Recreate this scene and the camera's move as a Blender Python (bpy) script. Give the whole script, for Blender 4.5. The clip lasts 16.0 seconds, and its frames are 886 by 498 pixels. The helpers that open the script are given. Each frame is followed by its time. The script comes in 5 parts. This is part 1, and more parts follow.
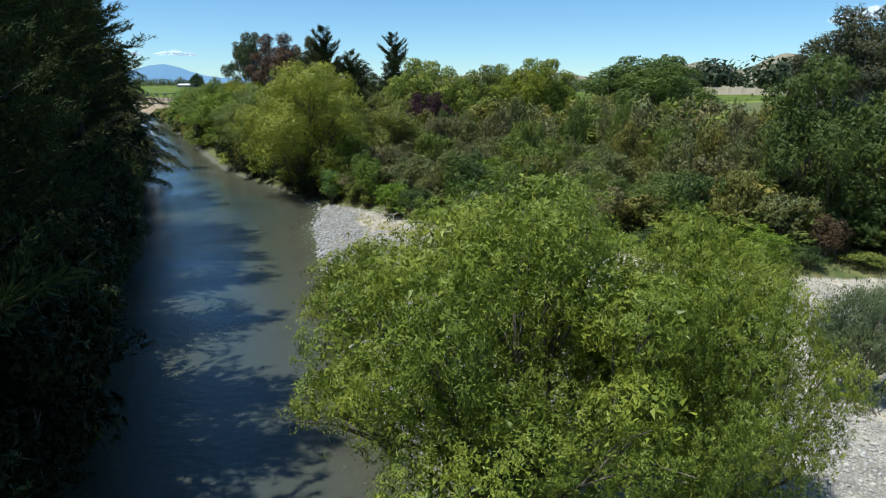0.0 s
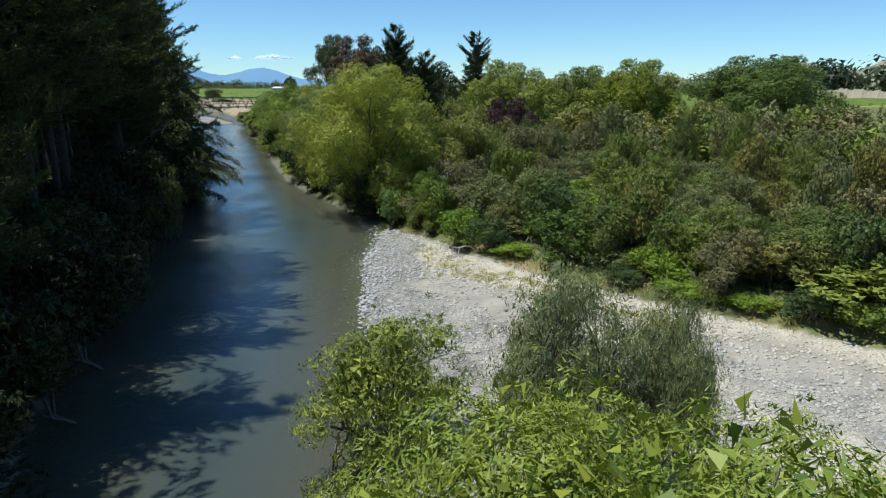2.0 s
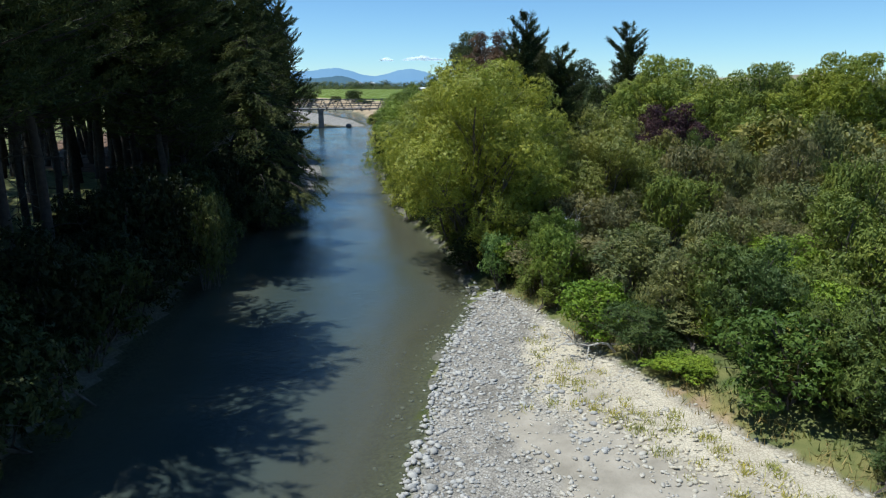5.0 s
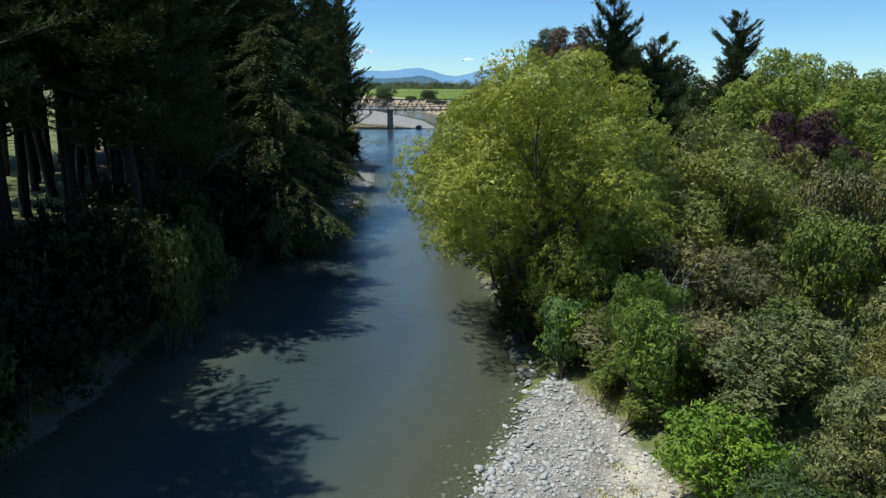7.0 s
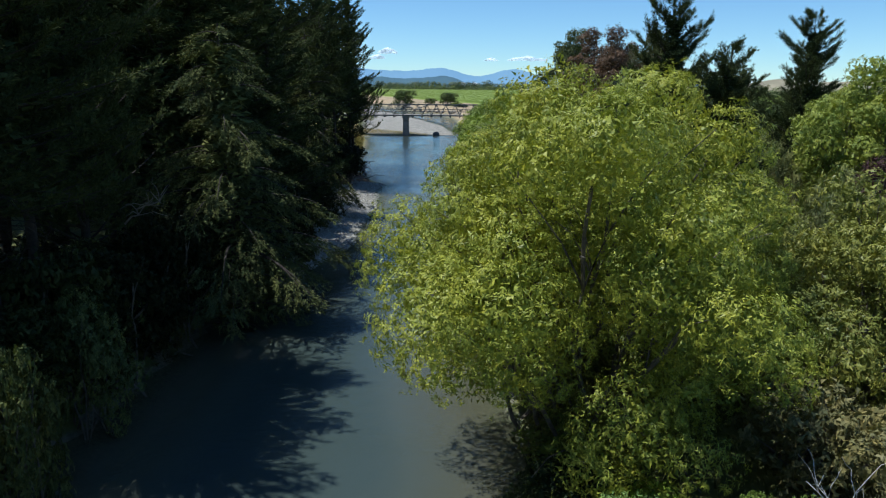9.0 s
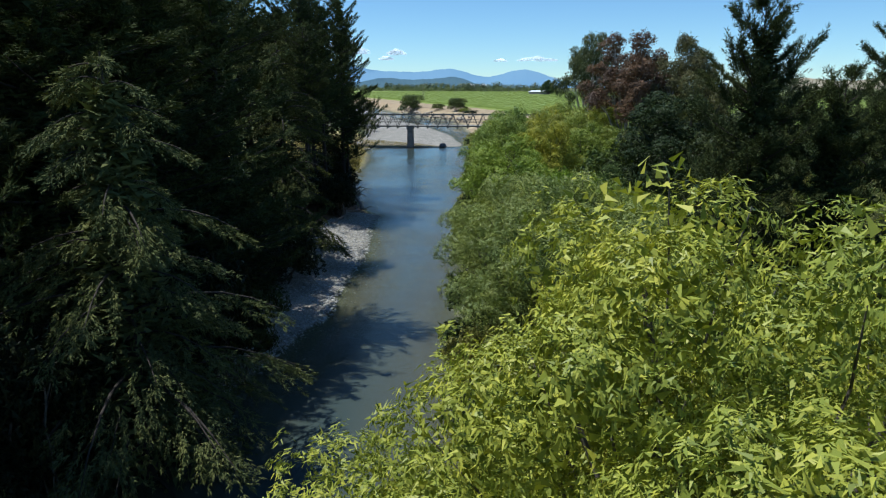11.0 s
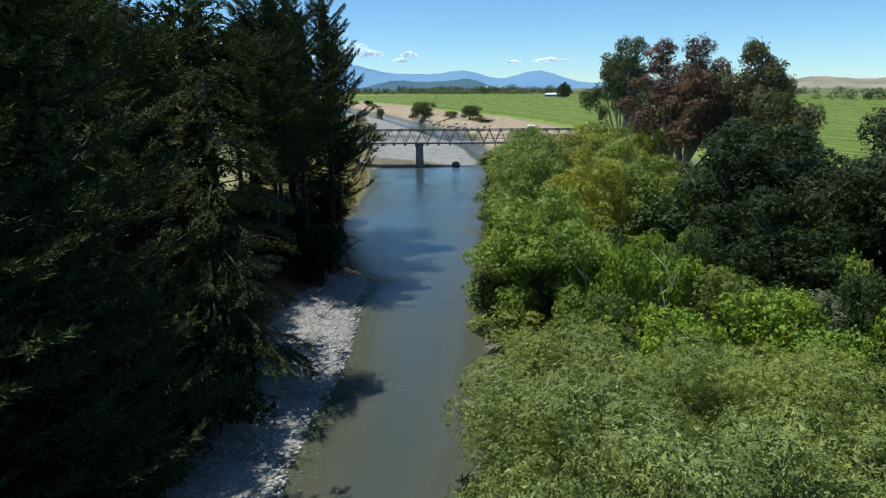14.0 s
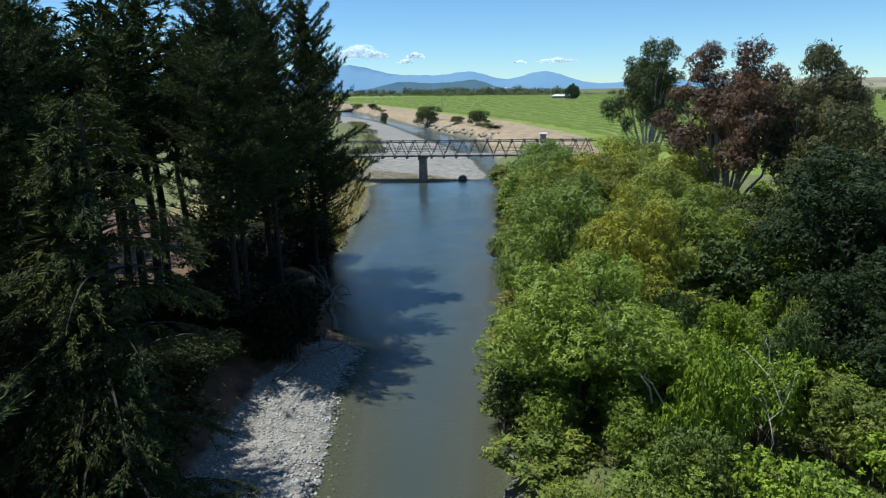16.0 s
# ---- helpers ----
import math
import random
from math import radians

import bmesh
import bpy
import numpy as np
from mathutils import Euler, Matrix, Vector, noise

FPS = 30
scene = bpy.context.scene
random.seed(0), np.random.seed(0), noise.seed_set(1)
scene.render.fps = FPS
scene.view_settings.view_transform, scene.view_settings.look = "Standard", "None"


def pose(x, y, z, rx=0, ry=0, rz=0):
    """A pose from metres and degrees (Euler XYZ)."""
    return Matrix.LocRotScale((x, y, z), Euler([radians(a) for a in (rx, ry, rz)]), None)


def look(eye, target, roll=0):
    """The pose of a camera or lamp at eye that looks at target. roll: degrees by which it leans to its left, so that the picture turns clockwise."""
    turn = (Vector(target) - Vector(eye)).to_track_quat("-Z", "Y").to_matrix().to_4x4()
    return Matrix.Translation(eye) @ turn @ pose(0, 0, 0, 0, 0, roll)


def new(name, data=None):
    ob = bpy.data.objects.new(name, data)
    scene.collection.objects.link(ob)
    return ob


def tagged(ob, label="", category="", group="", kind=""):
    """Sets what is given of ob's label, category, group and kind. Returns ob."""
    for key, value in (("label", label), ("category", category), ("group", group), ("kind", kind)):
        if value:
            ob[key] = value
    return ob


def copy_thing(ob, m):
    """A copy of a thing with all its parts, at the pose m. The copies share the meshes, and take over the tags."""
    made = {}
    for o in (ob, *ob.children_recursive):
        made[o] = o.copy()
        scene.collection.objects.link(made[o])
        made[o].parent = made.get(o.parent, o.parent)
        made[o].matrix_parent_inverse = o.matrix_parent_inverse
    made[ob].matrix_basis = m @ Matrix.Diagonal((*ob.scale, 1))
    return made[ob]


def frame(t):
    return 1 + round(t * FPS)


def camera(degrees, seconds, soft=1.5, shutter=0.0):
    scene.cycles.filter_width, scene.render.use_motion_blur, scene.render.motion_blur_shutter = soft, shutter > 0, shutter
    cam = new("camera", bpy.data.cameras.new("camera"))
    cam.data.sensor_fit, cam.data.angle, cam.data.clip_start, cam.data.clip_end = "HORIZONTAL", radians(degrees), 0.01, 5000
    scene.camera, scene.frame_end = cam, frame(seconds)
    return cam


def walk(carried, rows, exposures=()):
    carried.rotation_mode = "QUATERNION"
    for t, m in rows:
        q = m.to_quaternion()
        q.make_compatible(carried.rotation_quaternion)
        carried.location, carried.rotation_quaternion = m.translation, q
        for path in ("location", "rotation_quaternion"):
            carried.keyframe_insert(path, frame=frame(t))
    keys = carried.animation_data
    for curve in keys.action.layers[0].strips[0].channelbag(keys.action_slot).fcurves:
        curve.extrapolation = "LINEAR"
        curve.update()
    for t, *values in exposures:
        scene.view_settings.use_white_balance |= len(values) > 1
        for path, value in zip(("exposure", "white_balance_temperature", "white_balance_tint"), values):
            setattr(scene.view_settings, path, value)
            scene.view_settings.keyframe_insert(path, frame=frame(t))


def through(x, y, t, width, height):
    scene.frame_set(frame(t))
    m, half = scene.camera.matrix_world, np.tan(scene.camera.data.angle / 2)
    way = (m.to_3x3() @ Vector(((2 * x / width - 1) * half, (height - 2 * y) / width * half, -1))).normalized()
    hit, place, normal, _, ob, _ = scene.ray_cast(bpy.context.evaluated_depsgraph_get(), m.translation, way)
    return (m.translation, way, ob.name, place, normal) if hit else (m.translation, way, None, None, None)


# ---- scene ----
cam = camera(67.5, 16.0, soft=1.2)
PATH = [
    (0, (1.089, 0.743, 12.306), (1.044, 2.682, 11.817), -0.0),
    (0.5, (1.215, 3.339, 12.385), (1.111, 5.275, 11.897), 0.0),
    (1, (1.383, 5.974, 12.434), (1.216, 7.906, 11.947), -0.0),
    (1.5, (1.42, 8.712, 12.443), (1.188, 10.638, 11.959), -0.0),
    (2, (1.393, 11.426, 12.518), (1.096, 13.344, 12.036), -0.1),
    (2.5, (1.364, 14.048, 12.683), (1.0, 15.954, 12.2), -0.2),
    (3, (1.126, 16.953, 12.696), (0.699, 18.847, 12.215), -0.2),
    (3.5, (0.897, 19.823, 12.676), (0.404, 21.701, 12.198), -0.2),
    (4, (0.557, 22.667, 12.706), (-0.007, 24.525, 12.227), -0.3),
    (4.5, (0.013, 25.573, 12.682), (-0.616, 27.41, 12.203), -0.3),
    (5, (-0.608, 28.504, 12.693), (-1.303, 30.317, 12.213), -0.2),
    (5.2, (-0.846, 29.68, 12.77), (-1.571, 31.481, 12.287), -0.2),
    (7.3, (-4.447, 42.301, 12.641), (-5.359, 44.016, 12.164), 0.3),
    (7.5, (-4.906, 43.415, 12.702), (-5.822, 45.129, 12.228), 0.4),
    (8, (-6.15, 46.28, 12.91), (-7.08, 47.985, 12.435), 0.4),
    (8.5, (-7.433, 49.157, 13.29), (-8.379, 50.852, 12.812), 0.4),
    (9, (-8.79, 52.114, 13.815), (-9.747, 53.803, 13.335), 0.4),
    (9.5, (-10.176, 55.003, 14.333), (-11.138, 56.689, 13.852), 0.4),
    (10, (-11.659, 57.911, 14.748), (-12.628, 59.593, 14.268), 0.2),
    (10.2, (-12.297, 59.025, 14.884), (-13.267, 60.707, 14.407), 0.2),
    (12.3, (-18.592, 70.938, 16.994), (-19.599, 72.597, 16.511), -0.3),
    (12.5, (-19.33, 71.982, 17.014), (-20.337, 73.643, 16.537), -0.2),
    (13, (-21.137, 74.981, 17.402), (-22.149, 76.638, 16.926), -0.4),
    (13.5, (-22.752, 77.854, 17.814), (-23.769, 79.509, 17.339), -0.5),
    (14, (-24.429, 80.727, 18.093), (-25.45, 82.381, 17.619), -0.6),
    (14.5, (-26.205, 83.675, 18.34), (-27.231, 85.326, 17.87), -0.7),
    (15, (-28.027, 86.664, 18.693), (-29.056, 88.313, 18.223), -0.7),
    (15.5, (-29.834, 89.693, 19.039), (-30.868, 91.339, 18.569), -0.8),
    (16, (-31.627, 92.67, 19.422), (-32.664, 94.313, 18.951), -0.9),
]
walk(cam, [(t, look(eye, target, roll)) for t, eye, target, roll in PATH], [(0, 0.0, 6000, 6), (16, 0.0, 6000, 6)])

# ---- light ----
SUN_DIR = Vector((-0.37, -0.15, 0.90)).normalized()
elev = math.asin(SUN_DIR.z)
world = bpy.data.worlds.new("world")
scene.world = world
world.use_nodes = True
wn = world.node_tree.nodes
sky = wn.new("ShaderNodeTexSky")
sky.sky_type = "NISHITA"
sky.sun_disc = False
sky.sun_elevation = elev
sky.sun_rotation = math.atan2(SUN_DIR.x, SUN_DIR.y)
sky.altitude = 50
sky.air_density, sky.dust_density, sky.ozone_density = 0.8, 0.0, 3.0
wn["Background"].inputs["Strength"].default_value = 0.118
tint = wn.new("ShaderNodeMix")
tint.data_type, tint.blend_type = "RGBA", "MULTIPLY"
tint.inputs[0].default_value = 1.0
tint.inputs[7].default_value = (0.775, 0.98, 1.09, 1)
world.node_tree.links.new(sky.outputs[0], tint.inputs[6])
world.node_tree.links.new(tint.outputs[2], wn["Background"].inputs["Color"])
sun = new("sun", bpy.data.lights.new("sun", "SUN"))
sun.data.energy, sun.data.angle, sun.data.color = 5.0, radians(0.53), (1.0, 0.97, 0.92)
sun.matrix_world = look(SUN_DIR * 100, (0, 0, 0))


# ---- materials ----
def material(name):
    m = bpy.data.materials.new(name)
    m.use_nodes = True
    nt = m.node_tree
    return m, nt, nt.nodes["Principled BSDF"]


def node(nt, kind, **values):
    n = nt.nodes.new(kind)
    for k, v in values.items():
        if k in n.inputs:
            n.inputs[k].default_value = v
    return n


def noise_tex(nt, scale, detail=4, rough=0.6, coord="Object"):
    tc = nt.nodes.new("ShaderNodeTexCoord")
    n = node(nt, "ShaderNodeTexNoise", Scale=scale, Detail=detail, Roughness=rough)
    nt.links.new(tc.outputs[coord], n.inputs["Vector"])
    return n.outputs["Fac"]


def ramp(nt, fac, stops):
    r = nt.nodes.new("ShaderNodeValToRGB")
    while len(r.color_ramp.elements) < len(stops):
        r.color_ramp.elements.new(0.5)
    for e, (p, c) in zip(r.color_ramp.elements, stops):
        e.position, e.color = p, (*c, 1) if len(c) == 3 else c
    nt.links.new(fac, r.inputs[0])
    return r.outputs["Color"]


def mix(nt, fac, a, b, mode="MIX"):
    m = nt.nodes.new("ShaderNodeMix")
    m.data_type, m.blend_type = "RGBA", mode
    for sock, v in ((m.inputs[0], fac), (m.inputs[6], a), (m.inputs[7], b)):
        if isinstance(v, bpy.types.NodeSocket):
            nt.links.new(v, sock)
        elif isinstance(v, (int, float)):
            sock.default_value = v
        else:
            sock.default_value = (*v, 1)
    return m.outputs[2]


def math_node(nt, op, a, b=0.0, clamp=False):
    m = nt.nodes.new("ShaderNodeMath")
    m.operation, m.use_clamp = op, clamp
    for sock, v in zip(m.inputs, (a, b)):
        if isinstance(v, bpy.types.NodeSocket):
            nt.links.new(v, sock)
        else:
            sock.default_value = v
    return m.outputs[0]


def bump(nt, bsdf, height, strength=0.5, distance=0.1):
    b = node(nt, "ShaderNodeBump", Strength=strength, Distance=distance)
    nt.links.new(height, b.inputs["Height"])
    nt.links.new(b.outputs[0], bsdf.inputs["Normal"])


def leaf_material(name, rough=0.45, through=0.35, patch=0.35, spec=0.4, tint=""):
    """Leaves take their base colour from the object's own colour, varied leaf by leaf and in patches."""
    m, nt, b = material(name)
    info = nt.nodes.new("ShaderNodeObjectInfo")
    geo = nt.nodes.new("ShaderNodeNewGeometry")
    leafwise = ramp(nt, geo.outputs["Random Per Island"], [(0, (0.62, 0.66, 0.6)), (0.5, (1, 1, 1)), (1, (1.45, 1.3, 1.2))])
    own = info.outputs["Color"]
    if tint:
        at = nt.nodes.new("ShaderNodeAttribute")
        at.attribute_name = tint
        own = at.outputs["Color"]
    col = mix(nt, 1.0, own, leafwise, "MULTIPLY")
    patchy = ramp(nt, noise_tex(nt, patch, 2), [(0.3, (0.8, 0.86, 0.98)), (0.7, (1.25, 1.14, 0.92))])
    col = mix(nt, 1.0, col, patchy, "MULTIPLY")
    nt.links.new(col, b.inputs["Base Color"])
    b.inputs["Roughness"].default_value = rough
    b.inputs["Specular IOR Level"].default_value = spec
    tr = nt.nodes.new("ShaderNodeBsdfTranslucent")
    nt.links.new(mix(nt, 1.0, col, (1.2, 1.28, 0.6), "MULTIPLY"), tr.inputs["Color"])
    sh = nt.nodes.new("ShaderNodeMixShader")
    sh.inputs[0].default_value = through
    nt.links.new(b.outputs[0], sh.inputs[1])
    nt.links.new(tr.outputs[0], sh.inputs[2])
    nt.links.new(sh.outputs[0], nt.nodes["Material Output"].inputs["Surface"])
    return m


def bark_material(name, dark, light, scale=3.0):
    m, nt, b = material(name)
    n = noise_tex(nt, scale, 6)
    nt.links.new(ramp(nt, n, [(0.3, dark), (0.7, light)]), b.inputs["Base Color"])
    b.inputs["Roughness"].default_value = 0.9
    bump(nt, b, n, 0.8, 0.05)
    return m


LEAF = leaf_material("leaf", through=0.15, spec=0.12)
LEAF_GLOSS = leaf_material("glossy_leaf", rough=0.45, through=0.17, spec=0.22)
LEAF_TINT = leaf_material("leaf_tinted", through=0.15, tint="tint", spec=0.1)
NEEDLE = leaf_material("needle", rough=0.8, through=0.06, patch=0.3, spec=0.06)
BARK = bark_material("bark", (0.06, 0.05, 0.04), (0.2, 0.17, 0.14))
PINE_BARK = bark_material("pine_bark", (0.018, 0.014, 0.011), (0.06, 0.046, 0.036))
PALE_BARK = bark_material("pale_bark", (0.3, 0.27, 0.23), (0.55, 0.51, 0.46))

# ground: gravel, sand, grass, needle litter, field and bare earth by mask
GROUND, nt, b = material("ground")


def mask(nt, name):
    a = nt.nodes.new("ShaderNodeAttribute")
    a.attribute_name = name
    return a.outputs["Fac"]


n_fine, n_mid, n_big = noise_tex(nt, 6, 6), noise_tex(nt, 0.8, 4), noise_tex(nt, 0.05, 3)
grass = ramp(nt, n_mid, [(0.3, (0.07, 0.10, 0.025)), (0.7, (0.2, 0.19, 0.06))])
field = mix(nt, n_mid, (0.165, 0.22, 0.03), (0.225, 0.27, 0.047))
field = mix(nt, 1.0, field, ramp(nt, n_big, [(0.3, (0.8, 0.85, 0.8)), (0.7, (1.15, 1.1, 1.0))]), "MULTIPLY")
litter = ramp(nt, n_mid, [(0.3, (0.07, 0.042, 0.024)), (0.7, (0.2, 0.115, 0.065))])
gravel = ramp(nt, n_fine, [(0.25, (0.2, 0.19, 0.17)), (0.75, (0.5, 0.47, 0.415))])
pebble = node(nt, "ShaderNodeTexVoronoi", Scale=8.0)
pebble.feature = "DISTANCE_TO_EDGE"
nt.links.new(nt.nodes.new("ShaderNodeTexCoord").outputs["Object"], pebble.inputs["Vector"])
# pebble relief put into the colour: darker lines for the shade in gaps
gaps = ramp(nt, pebble.outputs["Distance"], [(0.0, (0.42, 0.41, 0.39)), (0.16, (1, 1, 1))])
gravel = mix(nt, 0.85, gravel, gaps, "MULTIPLY")
gravel = mix(nt, 1.0, gravel, ramp(nt, noise_tex(nt, 0.45, 6, 0.75), [(0.36, (0.62, 0.6, 0.56)), (0.6, (1.12, 1.1, 1.06))]), "MULTIPLY")
sand = ramp(nt, n_mid, [(0.3, (0.27, 0.24, 0.185)), (0.7, (0.42, 0.375, 0.3))])
silt = mix(nt, 0.6, ramp(nt, n_mid, [(0.3, (0.44, 0.385, 0.285)), (0.7, (0.62, 0.555, 0.42))]), gaps, "MULTIPLY")
dry = ramp(nt, n_mid, [(0.3, (0.17, 0.15, 0.05)), (0.7, (0.33, 0.27, 0.1))])
earth = ramp(nt, noise_tex(nt, 0.35, 5), [(0.3, (0.22, 0.155, 0.09)), (0.7, (0.46, 0.35, 0.21))])
bed = ramp(nt, n_fine, [(0.3, (0.07, 0.07, 0.05)), (0.7, (0.2, 0.19, 0.14))])
col = grass
for key, c in (("field", field), ("dry", dry), ("litter", litter), ("earth", earth), ("gravel", gravel), ("silt", silt), ("sand", sand), ("bed", bed)):
    f = math_node(nt, "ADD", mask(nt, key), math_node(nt, "MULTIPLY", math_node(nt, "SUBTRACT", n_mid, 0.5), 0.5))
    f = math_node(nt, "MULTIPLY", math_node(nt, "SUBTRACT", f, 0.35, True), 3.3, True)
    col = mix(nt, f, col, c)
nt.links.new(col, b.inputs["Base Color"])
b.inputs["Roughness"].default_value = 0.95
bump(nt, b, n_fine, 0.5, 0.08)

# water: turbid, so that it takes shadow, clear over the shallows, rippled gloss on top
WATER, nt, b = material("water")
depth = mask(nt, "depth")
col = ramp(nt, depth, [(0.0, (0.13, 0.122, 0.082)), (0.5, (0.082, 0.088, 0.064)), (1.0, (0.046, 0.064, 0.058))])
nt.links.new(col, b.inputs["Base Color"])
b.inputs["Roughness"].default_value = 0.06
b.inputs["IOR"].default_value = 1.33
n1 = noise_tex(nt, 2.6, 6, 0.68)
n2 = noise_tex(nt, 0.12, 2)
hgt = math_node(nt, "MULTIPLY", n1, ramp(nt, n2, [(0.35, (0.3, 0.3, 0.3)), (0.65, (1, 1, 1))]))
bump(nt, b, hgt, 0.32, 0.2)
clear = nt.nodes.new("ShaderNodeBsdfTransparent")
clear.inputs["Color"].default_value = (0.75, 0.8, 0.7, 1)
sh = nt.nodes.new("ShaderNodeMixShader")
nt.links.new(ramp(nt, depth, [(0.0, (0.1,) * 3), (0.35, (0.75,) * 3), (0.8, (1,) * 3)]), sh.inputs[0])
nt.links.new(clear.outputs[0], sh.inputs[1])
nt.links.new(b.outputs[0], sh.inputs[2])
nt.links.new(sh.outputs[0], nt.nodes["Material Output"].inputs["Surface"])

STONE, nt, b = material("river_stone")
geo = nt.nodes.new("ShaderNodeNewGeometry")
n = noise_tex(nt, 9, 4)
c = ramp(nt, geo.outputs["Random Per Island"], [(0, (0.22, 0.22, 0.21)), (0.5, (0.40, 0.39, 0.36)), (1, (0.58, 0.56, 0.50))])
c = mix(nt, 0.45, c, ramp(nt, n, [(0.3, (0.25, 0.24, 0.22)), (0.7, (0.55, 0.53, 0.48))]))
pale = math_node(nt, "MULTIPLY", mask(nt, "pale"), ramp(nt, noise_tex(nt, 0.9, 4), [(0.35, (0.25,) * 3), (0.6, (0.85,) * 3)]))
nt.links.new(mix(nt, pale, c, (0.62, 0.545, 0.39)), b.inputs["Base Color"])
b.inputs["Roughness"].default_value = 0.85

STONE_ONE, nt, b = material("river_stone_single")
info = nt.nodes.new("ShaderNodeObjectInfo")
n = noise_tex(nt, 3, 4)
c = ramp(nt, info.outputs["Random"], [(0, (0.26, 0.26, 0.25)), (0.5, (0.42, 0.41, 0.38)), (1, (0.58, 0.56, 0.50))])
nt.links.new(mix(nt, 0.5, c, ramp(nt, n, [(0.3, (0.25, 0.24, 0.22)), (0.7, (0.55, 0.53, 0.48))])), b.inputs["Base Color"])
b.inputs["Roughness"].default_value = 0.85


def plain(name, c1, c2, scale=2.0, rough=0.8, metal=0.0):
    m, nt, b = material(name)
    n = noise_tex(nt, scale, 5)
    nt.links.new(ramp(nt, n, [(0.3, c1), (0.7, c2)]), b.inputs["Base Color"])
    b.inputs["Roughness"].default_value, b.inputs["Metallic"].default_value = rough, metal
    bump(nt, b, n, 0.3, 0.02)
    return m


STEEL = plain("weathered_steel", (0.10, 0.095, 0.09), (0.22, 0.20, 0.18), 3, 0.6)
CONCRETE = plain("concrete", (0.13, 0.12, 0.11), (0.25, 0.23, 0.21), 1.2)
TIMBER = plain("timber", (0.14, 0.12, 0.10), (0.28, 0.25, 0.21), 3)
WHITE = plain("white_paint", (0.72, 0.72, 0.7), (0.82, 0.82, 0.8), 0.3, 0.5)


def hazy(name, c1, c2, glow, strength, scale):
    """Haze of kilometres of air, put in as emission over the slope's own colour."""
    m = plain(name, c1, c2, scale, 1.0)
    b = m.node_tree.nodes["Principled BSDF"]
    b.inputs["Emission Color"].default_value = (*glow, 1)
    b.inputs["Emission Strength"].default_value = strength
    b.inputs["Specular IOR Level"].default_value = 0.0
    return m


# clouds glow a little: emission brightens their grey undersides
CLOUD = hazy("cloud", (0.75, 0.75, 0.75), (0.85, 0.85, 0.85), (0.55, 0.72, 0.9), 0.5, 0.01)
nt = CLOUD.node_tree
nt.links.new(ramp(nt, noise_tex(nt, 0.03, 5, 0.7), [(0.36, (0.0,) * 3), (0.7, (0.5,) * 3)]), nt.nodes["Principled BSDF"].inputs["Alpha"])
# the blue of both ranges is mostly haze, painted on by emission
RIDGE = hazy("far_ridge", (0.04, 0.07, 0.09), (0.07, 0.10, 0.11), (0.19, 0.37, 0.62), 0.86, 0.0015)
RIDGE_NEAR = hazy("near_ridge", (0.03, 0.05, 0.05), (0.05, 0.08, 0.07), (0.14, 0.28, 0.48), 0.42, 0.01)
HILL = plain("dry_hill", (0.17, 0.155, 0.10), (0.35, 0.30, 0.20), 0.01, 1.0)


# ---- mesh helpers ----
def mesh_of(name, verts, faces, mat, smooth=False):
    me = bpy.data.meshes.new(name)
    verts = np.asarray(verts, dtype=np.float32)
    faces = np.asarray(faces, dtype=np.int32)
    k = faces.shape[1]
    me.vertices.add(len(verts))
    me.vertices.foreach_set("co", verts.ravel())
    me.loops.add(faces.size)
    me.loops.foreach_set("vertex_index", faces.ravel())
    me.polygons.add(len(faces))
    me.polygons.foreach_set("loop_start", np.arange(0, faces.size, k, dtype=np.int32))
    me.polygons.foreach_set("use_smooth", np.full(len(faces), smooth))
    me.update(calc_edges=True)
    me.materials.append(mat)
    return me


def unit(v):
    return v / np.maximum(np.linalg.norm(v, axis=-1, keepdims=True), 1e-9)


def tube(points, radii, sides=6):
    """Vertices and quads of a tapered tube along points."""
    p = np.asarray(points, float)
    d = unit(np.gradient(p, axis=0))
    ref = np.where(np.abs(d[:, 2:3]) > 0.9, np.array([[1.0, 0, 0]]), np.array([[0, 0, 1.0]]))
    u = unit(np.cross(d, ref))
    w = np.cross(d, u)
    a = np.linspace(0, 2 * np.pi, sides, endpoint=False)
    r = np.asarray(radii, float)[:, None, None]
    v = p[:, None] + r * (np.cos(a)[None, :, None] * u[:, None] + np.sin(a)[None, :, None] * w[:, None])
    n = len(p)
    i = np.arange(n - 1)[:, None] * sides
    j = np.arange(sides)[None]
    k = (j + 1) % sides
    f = np.stack([i + j, i + k, i + sides + k, i + sides + j], -1).reshape(-1, 4)
    return v.reshape(-1, 3), f


def gather(pieces):
    vs, fs, at = [], [], 0
    for v, f in pieces:
        vs.append(v)
        fs.append(f + at)
        at += len(v)
    return np.concatenate(vs), np.concatenate(fs)


def bend(a, b, sag, n, rng, wob=0.15):
    """A limb from a to b that bows upward by sag."""
    t = np.linspace(0, 1, n)[:, None]
    a, b = np.asarray(a, float), np.asarray(b, float)
    p = a + (b - a) * t
    p[:, 2] += sag * np.sin(np.pi * t[:, 0])
    p[1:-1] += rng.normal(0, wob, (n - 2, 3)) * np.linalg.norm(b - a) * 0.12
    return p


